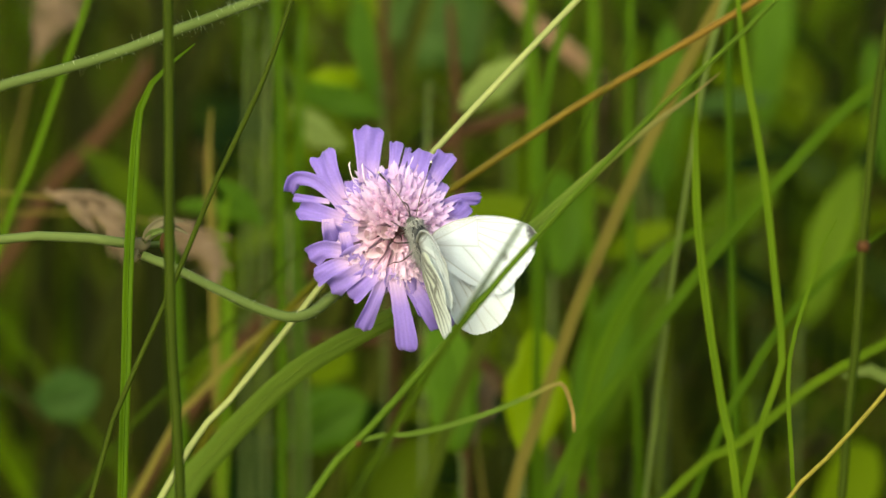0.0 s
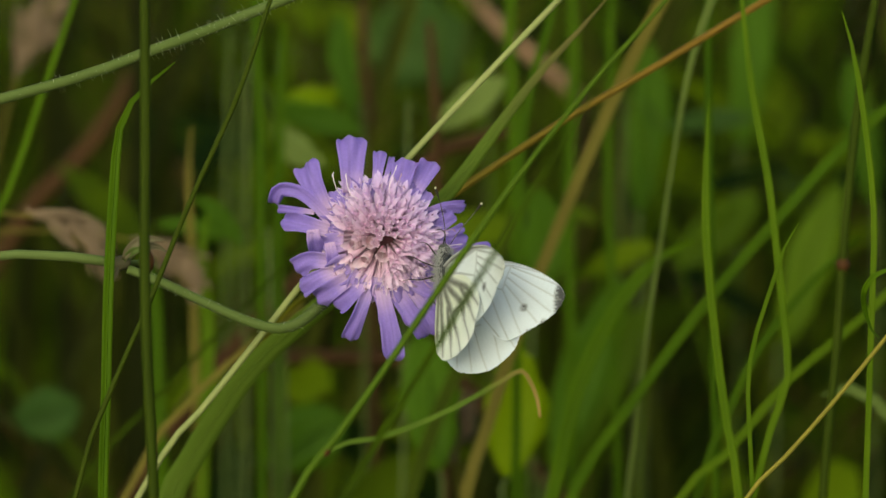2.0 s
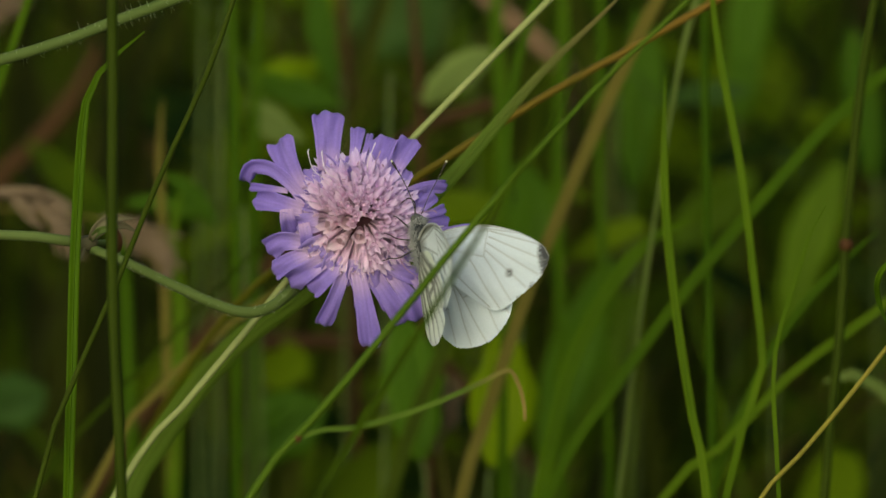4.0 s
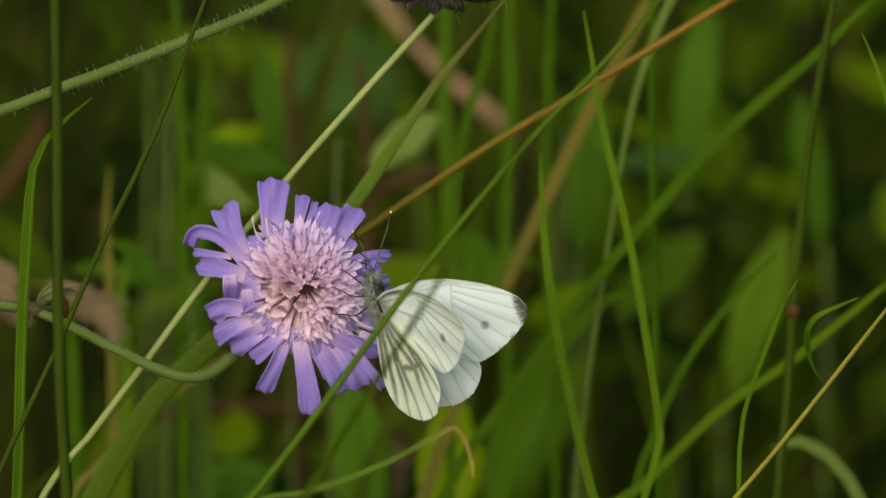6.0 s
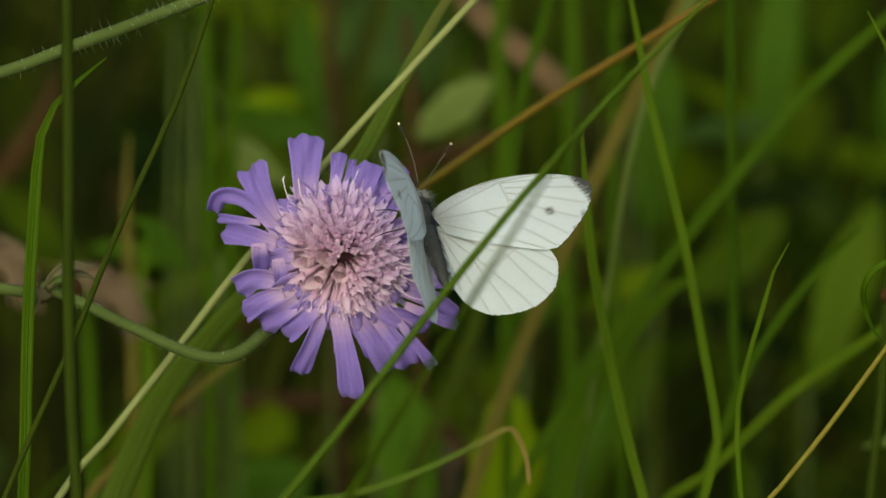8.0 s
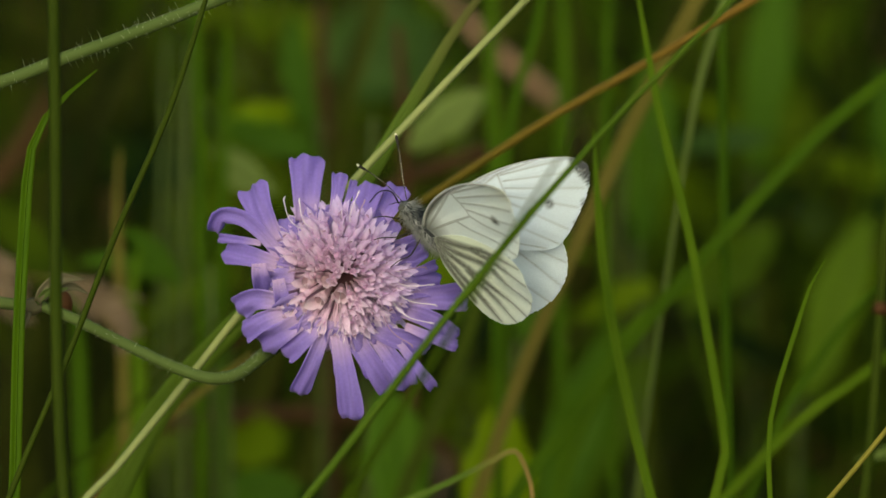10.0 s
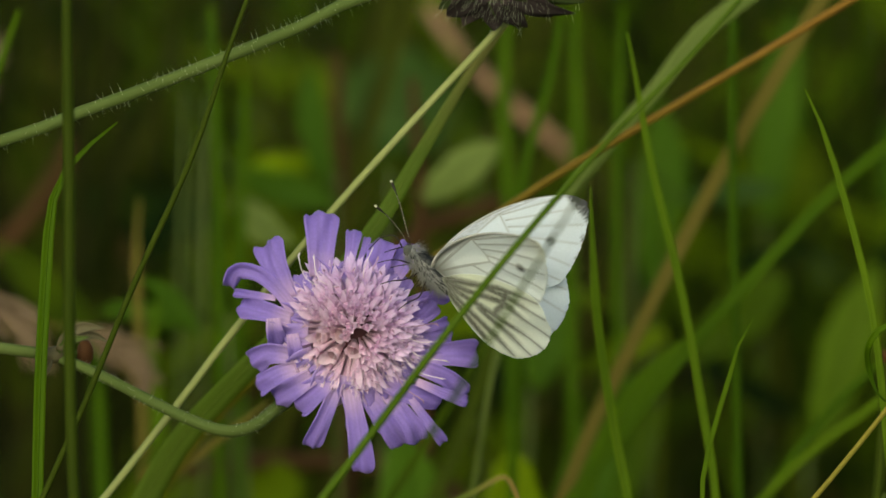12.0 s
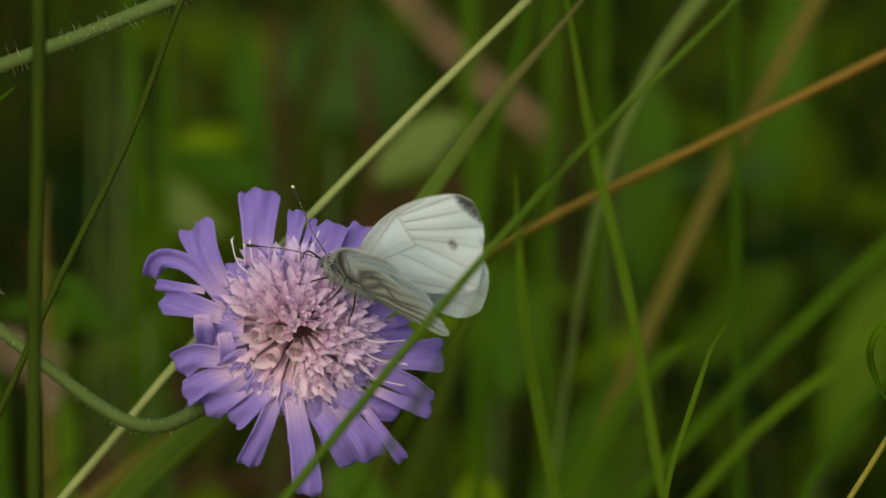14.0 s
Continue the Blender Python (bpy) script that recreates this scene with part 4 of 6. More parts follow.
def wing_geo(outline, side, kind, seed):
    """A wing as a thin double skin, flat but for a slight swell and ripples; side is 1 for the left, -1 for the right."""
    rnd = np.random.RandomState(seed)
    edge = [Vector(p) for p in spline([(x, y, 0) for x, y in outline], 220)]
    hub = Vector((-1.0, 1.2, 0)) if kind == "fore" else Vector((-3.0, 1.4, 0))
    rings = 84
    flat = [hub]
    for i in range(1, rings + 1):
        s = i / rings
        for j, e in enumerate(edge):
            f = s
            if i == rings:
                f = s + rnd.uniform(-0.006, 0.006)
            flat.append(hub + (e - hub) * f)
    veins = FORE_VEINS if kind == "fore" else HIND_VEINS
    xy = np.array([(q.x, q.y) for q in flat])
    near = np.full(len(xy), 9.0)
    for a, b in veins:
        near = np.minimum(near, seg_far(xy, a, b)[0])
    verts, colours, uvs = [], [], []
    for layer in (0, 1):
        for (x, y), d in zip(xy, near):
            z = swell_at(x, y, d, kind) - (0.07 if layer else 0.0)
            verts.append(Vector((x, y * side, z)))
            uvs.append((x / 24, y / 24))
        colours += wing_colours(xy, kind, layer == 0, rnd)
    m = len(edge)
    half = len(xy)
    faces = []
    for layer in (0, 1):
        o = half * layer
        for j in range(m - 1):
            f = (o, o + 1 + j, o + 2 + j)
            faces.append(f if (side > 0) == (layer == 0) else f[::-1])
        f = (o, o + m, o + 1)
        faces.append(f if (side > 0) == (layer == 0) else f[::-1])
        for i in range(rings - 1):
            for j in range(m):
                a, b = o + 1 + i * m + j, o + 1 + i * m + (j + 1) % m
                f = (a, a + m, b + m, b)
                faces.append(f if (side > 0) == (layer == 0) else f[::-1])
    o = 1 + (rings - 1) * m
    for j in range(m):
        a, b = o + j, o + (j + 1) % m
        f = (a, b, half + b, half + a)
        faces.append(f if side < 0 else f[::-1])
    return (verts, faces, uvs), colours


def swell_at(x, y, d, kind):
    """How far the wing's skin stands off its plane."""
    z = 0.6 * math.sin(max(0.0, min(1.0, y / 24)) * math.pi) - 0.0016 * (x + 6) ** 2 + 0.10 * min(d, 1.3)
    z += 0.18 * math.sin(x * 0.9 + y * 0.35) * max(0.0, min(1.0, y / 10))
    return z * 0.8 - (0.95 * min(1.0, max(0.0, -x / 5)) if kind == "hind" else 0.0)


def vein_geo(side, kind):
    """The wing's ribs, a hair's breadth proud of both skins."""
    ribs = []
    for (x0, y0), (x1, y1) in (FORE_VEINS if kind == "fore" else HIND_VEINS):
        bow = 0.25 if abs(y1 - y0) > 5 else 0.0
        pts = []
        for k in range(7):
            s = k / 6
            x, y = x0 + (x1 - x0) * s + bow * math.sin(math.pi * s), y0 + (y1 - y0) * s
            pts.append((x, y * side, swell_at(x, y, 0.0, kind) - 0.035))
        ribs.append(tube(pts, [(0, 0.05), (0.6, 0.036), (1, 0.032)], 18, 6))
    if kind == "fore":
        pts = [(x, y * side, swell_at(x, y, 0.4, kind) - 0.2) for x, y in FORE[:8]]
        ribs.append(tube(pts, [(0, 0.3), (0.4, 0.27), (0.8, 0.14), (1, 0.06)], 40, 6))
    return ribs


def butterfly():
    b = new("butterfly")
    b.empty_display_size = 0.01
    tagged(b, "white butterfly with grey-veined underwings feeding on the flower", "butterfly")
    wings = []
    for side, word in ((1, "left"), (-1, "right")):
        for kind, outline in (("fore", FORE), ("hind", HIND)):
            geo, cols = wing_geo(outline, side, kind, 3 if kind == "fore" else 4)
            w = part(kind + "wing", geo, WING, b, "white forewing with a sooty tip and one dark spot" if kind == "fore" else "white hindwing, greenish with dusky veins beneath", cols)
            for rib in vein_geo(side, kind):
                part("vein", rib, VEIN, w)
            wings.append((w, side, kind))
    X, Y, Z = (1, 0, 0), (0, 1, 0), (0, 0, 1)
    part("thorax", ellipsoid((1.2, 0, 0), (X, Y, Z), (3.3, 1.45, 1.4), 12, 16), BODY, b)
    abd = tube([(-1.5, 0, 0.3), (-6, 0, 1.2), (-10.0, 0, 2.0), (-12.4, 0, 2.4), (-13.2, 0, 2.5)], [(0, 1.35), (0.3, 1.3), (0.6, 1.15), (0.85, 0.9), (0.95, 0.55), (1, 0.2)], 26, 14, 0.08)
    part("abdomen", abd, BODY, b, "dark grey segmented abdomen")
    head = part("head", ellipsoid((5.1, 0, -0.3), (X, Y, Z), (1.2, 1.0, 0.95), 9, 14), BODY, b)
    for s in (1, -1):
        part("eye", ellipsoid((5.4, 0.7 * s, -0.3), (Y, X, Z), (0.5, 0.65, 0.7), 8, 12), EYE, head, "pale grey-green round eye")
    rnd = random.Random(21)
    fur, dark = [], []
    for _ in range(1500):
        a, t = rnd.uniform(0, 2 * math.pi), rnd.uniform(-1, 1)
        x = 1.2 + 4.4 * t
        r = 1.35 * math.sqrt(max(0.05, 1 - t * t * 0.72))
        n = Vector((0.25 * t, math.cos(a), math.sin(a)))
        tuft = dark if n.z > 0.62 and x < 4.2 else fur
        tuft.append(((x, r * math.cos(a), r * math.sin(a) - 0.1), n + Vector((-0.9, 0, 0))))
    part("fur", hairs(fur, 1.9, 0.05, 5, 0.55), FUR, b, "silvery grey hairs on thorax and head")
    fur = []
    for _ in range(420):
        a, t = rnd.uniform(0, 2 * math.pi), rnd.uniform(0, 1)
        tuft = dark if math.sin(a) > 0.2 else fur
        tuft.append(((-1.5 - 10 * t, 1.25 * math.cos(a), 1.2 * math.sin(a) + 0.4 + 1.7 * t), Vector((-1.2, math.cos(a), math.sin(a)))))
    part("fur", hairs(fur, 0.9, 0.03, 6, 0.3), FUR, b, "short grey hairs on the abdomen")
    part("fur", hairs(dark, 1.3, 0.05, 7, 0.5), SLATE, b, "slate-dark hairs along the back")
    for s in (1, -1):
        line = [(6.0, 0.5 * s, 0.5), (8.9, 1.8 * s, 1.6), (11.7, 3.5 * s, 2.5), (14.5, 5.3 * s, 3.0)]
        an = part("antenna", tube(line, [(0, 0.08), (0.82, 0.08), (0.9, 0.22), (0.97, 0.24), (1, 0.12)], 40, 8), CHITIN, b, "thin dark ringed antenna with a club")
        part("antenna_tip", ellipsoid((14.6, 5.35 * s, 3.0), (X, Y, Z), (0.25, 0.2, 0.2), 6, 8), IVORY, an, "ivory tip")
        pts = spline(line, 40)
        rings = [ellipsoid(pts[i], (X, Y, Z), (0.10, 0.10, 0.10), 3, 6) for i in range(4, 32, 2)]
        part("antenna_rings", joined(*rings), IVORY, an, "fine white rings")
        for k, (x0, x1, y1, z1, x2, y2, z2) in enumerate(((3.6, 5.6, 2.6, -1.6, 7.2, 2.3, -4.6), (1.8, 2.6, 3.2, -2.6, 4.6, 3.6, -6.2), (0.2, -0.8, 3.2, -2.8, -0.2, 4.2, -6.8))):
            leg = tube([(x0, 0.8 * s, -1.2), (x1, y1 * s, z1), ((x1 + x2) / 2 + 0.2, (y1 + y2) / 2 * s, (z1 + z2) / 2), (x2, y2 * s, z2)], [(0, 0.17), (0.4, 0.11), (1, 0.06)], 16, 7)
            part("leg", leg, CHITIN, b)
    part("proboscis", tube([(6.3, 0, -0.8), (8.4, 0, -0.4), (9.6, 0.1, -2.2), (9.4, 0.1, -5.2)], [(0, 0.13), (1, 0.08)], 20, 7), CHITIN, b, "bent dark feeding tube")
    return b, wings


moth, moth_wings = butterfly()
cam.data.dof.focus_object = moth

# ---- the grasses near the flower ----
dark_stalk = grass_blade([(-56.2, 52.0, 50), (-56.0, 40.9, 50), (-55.6, 18.6, 50), (-55.5, -3.6, 50), (-54.9, -24.0, 50), (-53.7, -42.6, 50)], 1.9, DEEP, "dark green upright grass stalk", tip=0.9, stalk=True, pivot=(-55.5, -3.6, 50))
bent_blade = grass_blade([(-52.1, 29.2, 4), (-56.5, 25.6, 4), (-60.3, 21.5, 4), (-62.3, 16.3, 4), (-63.3, 3.9, 4), (-64.1, -11.3, 4), (-64.6, -32.2, 4), (-65.0, -43.6, 4)], 1.8, GREEN, "green blade with a bent withered tip", tip=0.12, fold=0.4, grow=0.3)
thin_dark = grass_blade([(-31.6, 50.3, 10), (-34.7, 41.8, 10), (-40.9, 23.3, 10), (-49.5, 3.9, 10), (-56.3, -13.2, 10), (-64.4, -32.1, 10), (-67.8, -41.8, 10)], 0.95, DEEP, "thin dark green leaning grass blade", tip=0.7, stalk=True, pivot=(-67.6, -41.6, 10))
straw = grass_blade([(47.5, 84.4, -12), (32.2, 68.1, -12), (16.9, 51.8, -12), (8.2, 42.3, -12), (-5.2, 27.7, -12), (-18.6, 12.6, -12), (-33.0, -5.2, -12), (-42.1, -17.3, -12), (-51.2, -29.1, -12), (-61.0, -42.3, -12)], 1.2, PALE, "pale yellow-green leaning straw", tip=0.8, stalk=True, pivot=(-60.8, -42.1, -12))
orange = grass_blade([(99.2, 74.3, -47), (79.6, 63.0, -47), (62.1, 52.3, -47), (47.4, 43.0, -47), (30.8, 32.5, -47), (16.2, 23.5, -47), (3.5, 14.7, -47), (-6.2, 7.7, -47), (-22.0, -3.8, -63), (-36.2, -14.8, -83), (-50.7, -36.1, -105)], 1.3, ORANGE, "orange-brown dry leaning straw", tip=0.7, stalk=True, pivot=(-6.2, 7.9, -47))
tan_blade = grass_blade([(69.8, 100.4, -100), (60.8, 77.4, -102), (51.8, 58.4, -104), (43.8, 42.3, -106), (38.3, 31.3, -108), (31.8, 17.2, -110), (23.8, -1.9, -110), (16.7, -20.0, -110), (9.7, -42.2, -110), (6.6, -52.3, -110)], 2.5, TAN, "tan withered broad blade", tip=0.7, pivot=(9.7, -42.2, -110))
broad_leaf = grass_blade([(28.7, 40.8, -24), (26.9, 38.7, -24), (21.8, 33.4, -24), (14.1, 25.7, -24), (6.4, 16.5, -23), (-4.2, 3.9, -22), (-17.7, -7.6, -24), (-28.4, -15.4, -28), (-39.2, -24.1, -34), (-47.1, -33.9, -40), (-53.0, -42.8, -44), (-57.9, -52.6, -46)], 2.4, LONG_LEAF, "long green grass leaf with a sharp pale tip", base_width=5.2, tip=0.06, fold=0.03, grow=0.3, pivot=(-51.4, -39.4, -20))


def front_culm():
    ob = thing("grass_culm", (-24.4, -40.5, 58), "green grass culm leaning across the butterfly with a curled leaf", "grass", "meadow grasses")
    away = Vector((-24.4, -40.5, 58))
    line = [Vector(p) - away for p in rooted([(50.6, 50.1, 52), (37.6, 35.1, 54), (26.4, 23.7, 56), (13.5, 8.9, 58), (1.5, -6.2, 58), (-7.8, -18.8, 58), (-16.1, -29.9, 58), (-24.4, -40.5, 58), (-31.8, -50.7, 58)])]
    part("stalk", tube(line, [(0, 0.35), (0.2, 0.72), (0.4, 0.84), (1, 1.2)], 70, 8, 0.04), CULM, ob)
    part("knot", ellipsoid(Vector((-24.0, -39.9, 58)) - away, ((0.6, 0.8, 0), (0.8, -0.6, 0), (0, 0, 1)), (1.0, 0.85, 0.85), 8, 10), BROWN, ob, "swollen brownish knot")
    leaf = [Vector(p) - away for p in ((13.6, -35.6, 52), (13.2, -32.3, 52), (11.9, -28.8, 53), (10.3, -27.3, 54), (6.1, -29.5, 55), (-1.3, -33.2, 56), (-8.7, -36.1, 57), (-15.1, -37.9, 58), (-19.8, -38.4, 58), (-24.0, -39.9, 58))]
    part("leaf", ribbon(leaf, [(0, 0.35), (0.15, 0.7), (0.25, 0.8), (0.7, 1.05), (1, 0.8)], 40, (0, 0.3, 0.95), 0.3), plant_mat("curled_leaf", (0.04, 0.075, 0.006), (0.09, 0.14, 0.016), 0.35, tip=((0.33, 0.19, 0.07), 0.38)), ob, "narrow leaf with a curled dry tip")
    return ob


culm = front_culm()
side_a = grass_blade([(23.9, 20.5, -35), (24.3, 10.8, -35), (25.4, -2.8, -35), (28.2, -19.3, -35), (31.4, -33.9, -35), (33.6, -42.8, -35), (35.5, -50.3, -35)], 1.5, BRIGHT, "bright green narrow upright blade", tip=0.1, pivot=(33.6, -42.6, -35))
side_b = grass_blade([(31.1, 44.7, -35), (32.4, 37.0, -35), (34.5, 23.9, -35), (38.9, 4.0, -35), (42.1, -16.4, -35), (43.8, -28.8, -35), (42.5, -34.8, -35), (40.3, -42.8, -35)], 1.35, BRIGHT, "narrow green blade with a kinked base", tip=0.3, pivot=(43.7, -28.5, -35))
wide_c = grass_blade([(89.4, 46.0, -90), (78.2, 35.0, -90), (69.4, 27.5, -90), (61.4, 20.3, -90), (50.5, 8.3, -90), (39.5, -4.4, -90), (30.5, -15.9, -90), (21.5, -28.3, -90), (11.6, -43.8, -90)], 2.1, GREEN, "broad green leaning blade", tip=0.5, pivot=(21.5, -27.8, -90))
side_d = grass_blade([(70.6, 0.1, -80), (65.1, -5.1, -80), (59.2, -11.8, -80), (52.2, -21.7, -80), (47.4, -32.7, -80), (43.3, -43.8, -80)], 1.5, GREEN, "arching green grass blade", tip=0.2, pivot=(51.2, -23.7, -80))
side_e = grass_blade([(88.7, 0.1, -75), (77.6, -9.0, -75), (68.9, -15.9, -75), (56.0, -24.8, -75), (43.2, -37.3, -75), (33.3, -45.4, -75)], 1.6, BRIGHT, "leaning light green blade", tip=0.4, pivot=(43.2, -37.5, -75))
side_f = grass_blade([(83.4, -6.1, -0), (74.7, -16.6, -0), (62.5, -31.1, -0), (52.5, -42.0, -0), (45.3, -50.4, -0)], 0.8, YELLOW, "thin yellow dry straw", tip=0.7, stalk=True, pivot=(52.5, -42.0, -0))
away = Vector((52.5, -42.0, -0))
curl = [Vector(p) - away for p in ((78.2, -4.4, 4), (74.4, -5.9, 4), (70.8, -7.6, 3), (69.3, -10.2, 2), (69.4, -13.3, -0), (70.5, -16.7, -0), (72.0, -18.4, -0))]
part("curled_leaf", ribbon(curl[::-1], [(0, 0.4), (0.3, 1.3), (0.6, 1.0), (1, 0.5)], 30, (0.3, 0.2, 0.9), 0.4, twist=2.0), GREEN, side_f, "small twisted green leaf")
knot_stalk = grass_blade([(77.0, 53.0, -55), (75.6, 43.2, -55), (72.3, 23.6, -55), (70.2, 4.0, -55), (69.2, -7.7, -55), (68.0, -25.4, -55), (66.2, -43.2, -55)], 1.7, DEEP, "dark upright stalk with a brown knot", tip=0.8, stalk=True)
k = part("knot", ellipsoid(Vector((69.3, -7.3, -55)) - Vector((66.2, -43.2, -55)), ((0, 1, 0), (1, 0, 0), (0, 0, 1)), (1.4, 1.35, 1.3), 8, 10), BROWN, knot_stalk, "round brown knot")
side_g = grass_blade([(64.2, -0.4, -0), (62.1, -3.7, -0), (59.6, -11.3, -0), (56.6, -20.9, -0), (55.6, -26.4, -0), (55.4, -34.2, -0), (56.0, -42.0, -0)], 0.75, BRIGHT, "very thin green blade of grass", tip=0.15, pivot=(55.6, -26.4, -0))
side_h = grass_blade([(74.1, 40.9, -10), (75.4, 37.4, -10), (77.2, 30.7, -10), (79.8, 17.3, -10), (81.6, 3.9, -10), (82.0, -15.2, -10)], 1.1, BRIGHT, "slender bright green leaning blade", tip=0.1, pivot=(79.8, 17.3, -10))
grass_blade([(45.7, 50.2, -100), (45.5, 34.2, -100), (45.7, 14.1, -100), (46.2, -15.9, -100), (46.9, -44.2, -100)], 1.5, GREEN, "upright green stalk of grass", tip=0.8, stalk=True)
pale_blade = grass_blade([(61.0, 60.5, -70), (51.8, 53.6, -70), (38.5, 43.8, -70), (32.3, 35.8, -70), (22.5, 24.3, -72), (13.5, 12.0, -76), (7.0, -4.0, -82), (3.0, -24.0, -90)], 3.0, GREY_LEAF, "broad pale green leaning blade", base_width=0.8, tip=0.3, fold=0.12, grow=0.18, pivot=(22.5, 24.3, -72))
grass_blade([(66.8, -32.0, -100), (70.8, -30.5, -100), (75.8, -32.2, -100), (80.8, -37.5, -100), (83.8, -44.2, -100)], 2.2, GREY_LEAF, "drooping grey-green blade of grass", tip=0.2)
grass_blade([(-71.0, 49.0, -90), (-75.8, 35.3, -90), (-80.5, 21.5, -90), (-85.4, 7.5, -90), (-90.6, -5.7, -90)], 1.3, GREEN, "thin green blade leaning among grass", tip=0.5)
grass_blade([(-61.3, -4.0, -160), (-60.3, -12.3, -160), (-59.8, -26.7, -160), (-59.1, -45.5, -160)], 2.4, GREEN, "soft green upright grass blade", tip=0.4)
grass_blade([(-53.0, 19.1, -150), (-53.6, 8.3, -150), (-52.8, -8.1, -150), (-52.3, -26.6, -150), (-51.8, -45.3, -150)], 1.6, TAN, "yellowish withered upright blade", tip=0.2)
grass_blade([(-49.7, 2.2, -150), (-51.3, -8.1, -150), (-49.7, -20.4, -150), (-50.8, -45.3, -150)], 2.6, BRIGHT, "broad yellow-green blade of grass", tip=0.15)
grass_blade([(-30.5, -14.9, -100), (-38.5, -21.0, -100), (-46.5, -27.5, -100), (-54.5, -36.0, -100), (-60.6, -44.2, -100)], 1.2, TAN, "brownish leaning straw of grass", tip=0.5)
grass_blade([(42.7, -2.9, -100), (36.7, -5.9, -100), (30.7, -11.9, -100), (22.7, -26.0, -100), (17.6, -44.2, -100)], 2.6, GREEN, "bowed green blade of grass", tip=0.2)
grass_blade([(17.9, 51.0, -130), (15.9, 38.8, -130), (12.3, 26.6, -130), (10.3, 12.3, -130), (9.8, -16.2, -130)], 1.7, GREEN, "green upright blade of grass", tip=0.5)
grass_blade([(9.0, 52.2, -180), (8.4, 35.6, -180), (9.2, 19.9, -180), (10.0, -16.6, -180)], 2.4, GREEN, "broad green blade of grass", tip=0.6)
grass_blade([(-41.2, 51.7, -160), (-40.5, 33.1, -160), (-39.9, 14.6, -160), (-39.7, -26.7, -160)], 1.8, GREEN, "upright green blade of grass", tip=0.6)
grass_blade([(-35.7, 39.5, -170), (-36.1, 29.2, -170), (-36.5, 10.5, -170), (-36.7, -26.9, -170)], 2.0, GREEN, "upright green stalk of grass", tip=0.4)
grass_blade([(20.5, 52.5, -190), (21.1, 30.5, -190), (20.0, 8.5, -190), (20.5, -27.1, -190)], 2.2, GREEN, "broad green blade of grass", tip=0.6)
grass_blade([(28.6, 52.0, -170), (27.8, 30.2, -170), (27.6, 2.2, -170), (28.8, -26.9, -170)], 1.6, GREEN, "upright green blade of grass", tip=0.6)
grass_blade([(9.8, 4.2, -140), (5.7, -8.1, -140), (1.6, -20.3, -140), (-8.6, -45.1, -140)], 2.6, DEEP, "dark green leaning blade", tip=0.3)


# ---- plants further back ----
def leaf_plant(pts, width, mat, label, name="broad_leaf", tip=0.05, wide_at=0.45):
    """A broad leaf from its point to its foot, with a midrib, on a stalk from the ground."""
    foot = pts[-1]
    ob = thing(name, foot, label, "leaf", "broad leaves")
    away = Vector(foot)
    q = [Vector(p) - away for p in pts]
    geo = ribbon(q, [(0, tip * width), (0.12, width * 0.5), (wide_at, width), (0.8, width * 0.7), (1, width * 0.2)], 24, fold=0.22, thick=0.3, wave=0.08, seed=len(label))
    part("blade", geo, mat, ob)
    rib = tube([p + Vector((0, 0, 0.25)) for p in q], [(0, 0.15), (1, 0.6)], 20, 6)
    part("midrib", rib, mat, ob)
    way = (away - Vector(pts[-2])).normalized()
    deep = height(foot) + 6
    stalk = [Vector((0, 0, 0)), way * 6 + DOWN * 5, way * 10 + DOWN * 30, way * 12 + DOWN * deep]
    part("stalk", tube(stalk, [(0, 0.35), (1, 0.9)], 20, 8), STEM, ob)
    return ob


leaf_plant([(61.8, 54.0, -296), (59.6, 41.9, -296), (57.9, 28.7, -296), (56.8, 15.5, -296)], 9, LEAF, "large yellow-green leaf among grass")
leaf_plant([(59.4, 6.6, -270), (54.0, 1.2, -270), (47.4, -4.2, -270), (43.1, -8.6, -270)], 10, SOFT_LEAF, "rounded soft green leaf")
leaf_plant([(76.0, 8.6, -260), (71.6, -1.2, -260), (68.0, -12.0, -260), (65.0, -24.0, -260)], 10, SOFT_LEAF, "broad soft green leaf among stalks")
leaf_plant([(36.0, -16.0, -240), (30.0, -26.0, -240), (25.0, -36.0, -240), (21.0, -48.0, -240)], 11, SOFT_LEAF, "drooping soft green leaf near the ground")
leaf_plant([(-25.5, 27.3, -225), (-29.2, 24.8, -225), (-33.4, 24.1, -225), (-36.6, 23.0, -225)], 7, LIME, "small lime green meadow leaf")
leaf_plant([(7.9, 28.8, -180), (3.2, 25.6, -180), (-1.5, 22.2, -180), (-5.1, 18.7, -180)], 7, GREY_LEAF, "pale grey-green leaf catching light")
leaf_plant([(-20.5, 18.3, -206), (-25.8, 20.2, -206), (-32.1, 21.7, -206), (-38.4, 23.9, -206)], 6.5, LEAF, "flat green leaf among grass")
leaf_plant([(-27.6, 11.6, -188), (-31.8, 13.7, -188), (-35.5, 16.9, -188), (-37.6, 20.0, -188)], 6, GREY_LEAF, "dull grey-green leaf among grass")
leaf_plant([(-20.5, 42.5, -323), (-13.8, 39.1, -323), (-7.1, 36.9, -323), (-1.6, 30.2, -323)], 22, BLUE_LEAF, "large dark blue-green leaf")
leaf_plant([(-25.3, 42.5, -215), (-25.0, 36.2, -215), (-23.7, 28.7, -215), (-22.2, 21.3, -215)], 6, LEAF, "upright green leaf among grass")
leaf_plant([(57.3, 21.5, -233), (50.9, 21.2, -233), (45.5, 20.6, -233), (40.2, 19.1, -233)], 5, BLUE_LEAF, "bluish green leaf seen on edge")
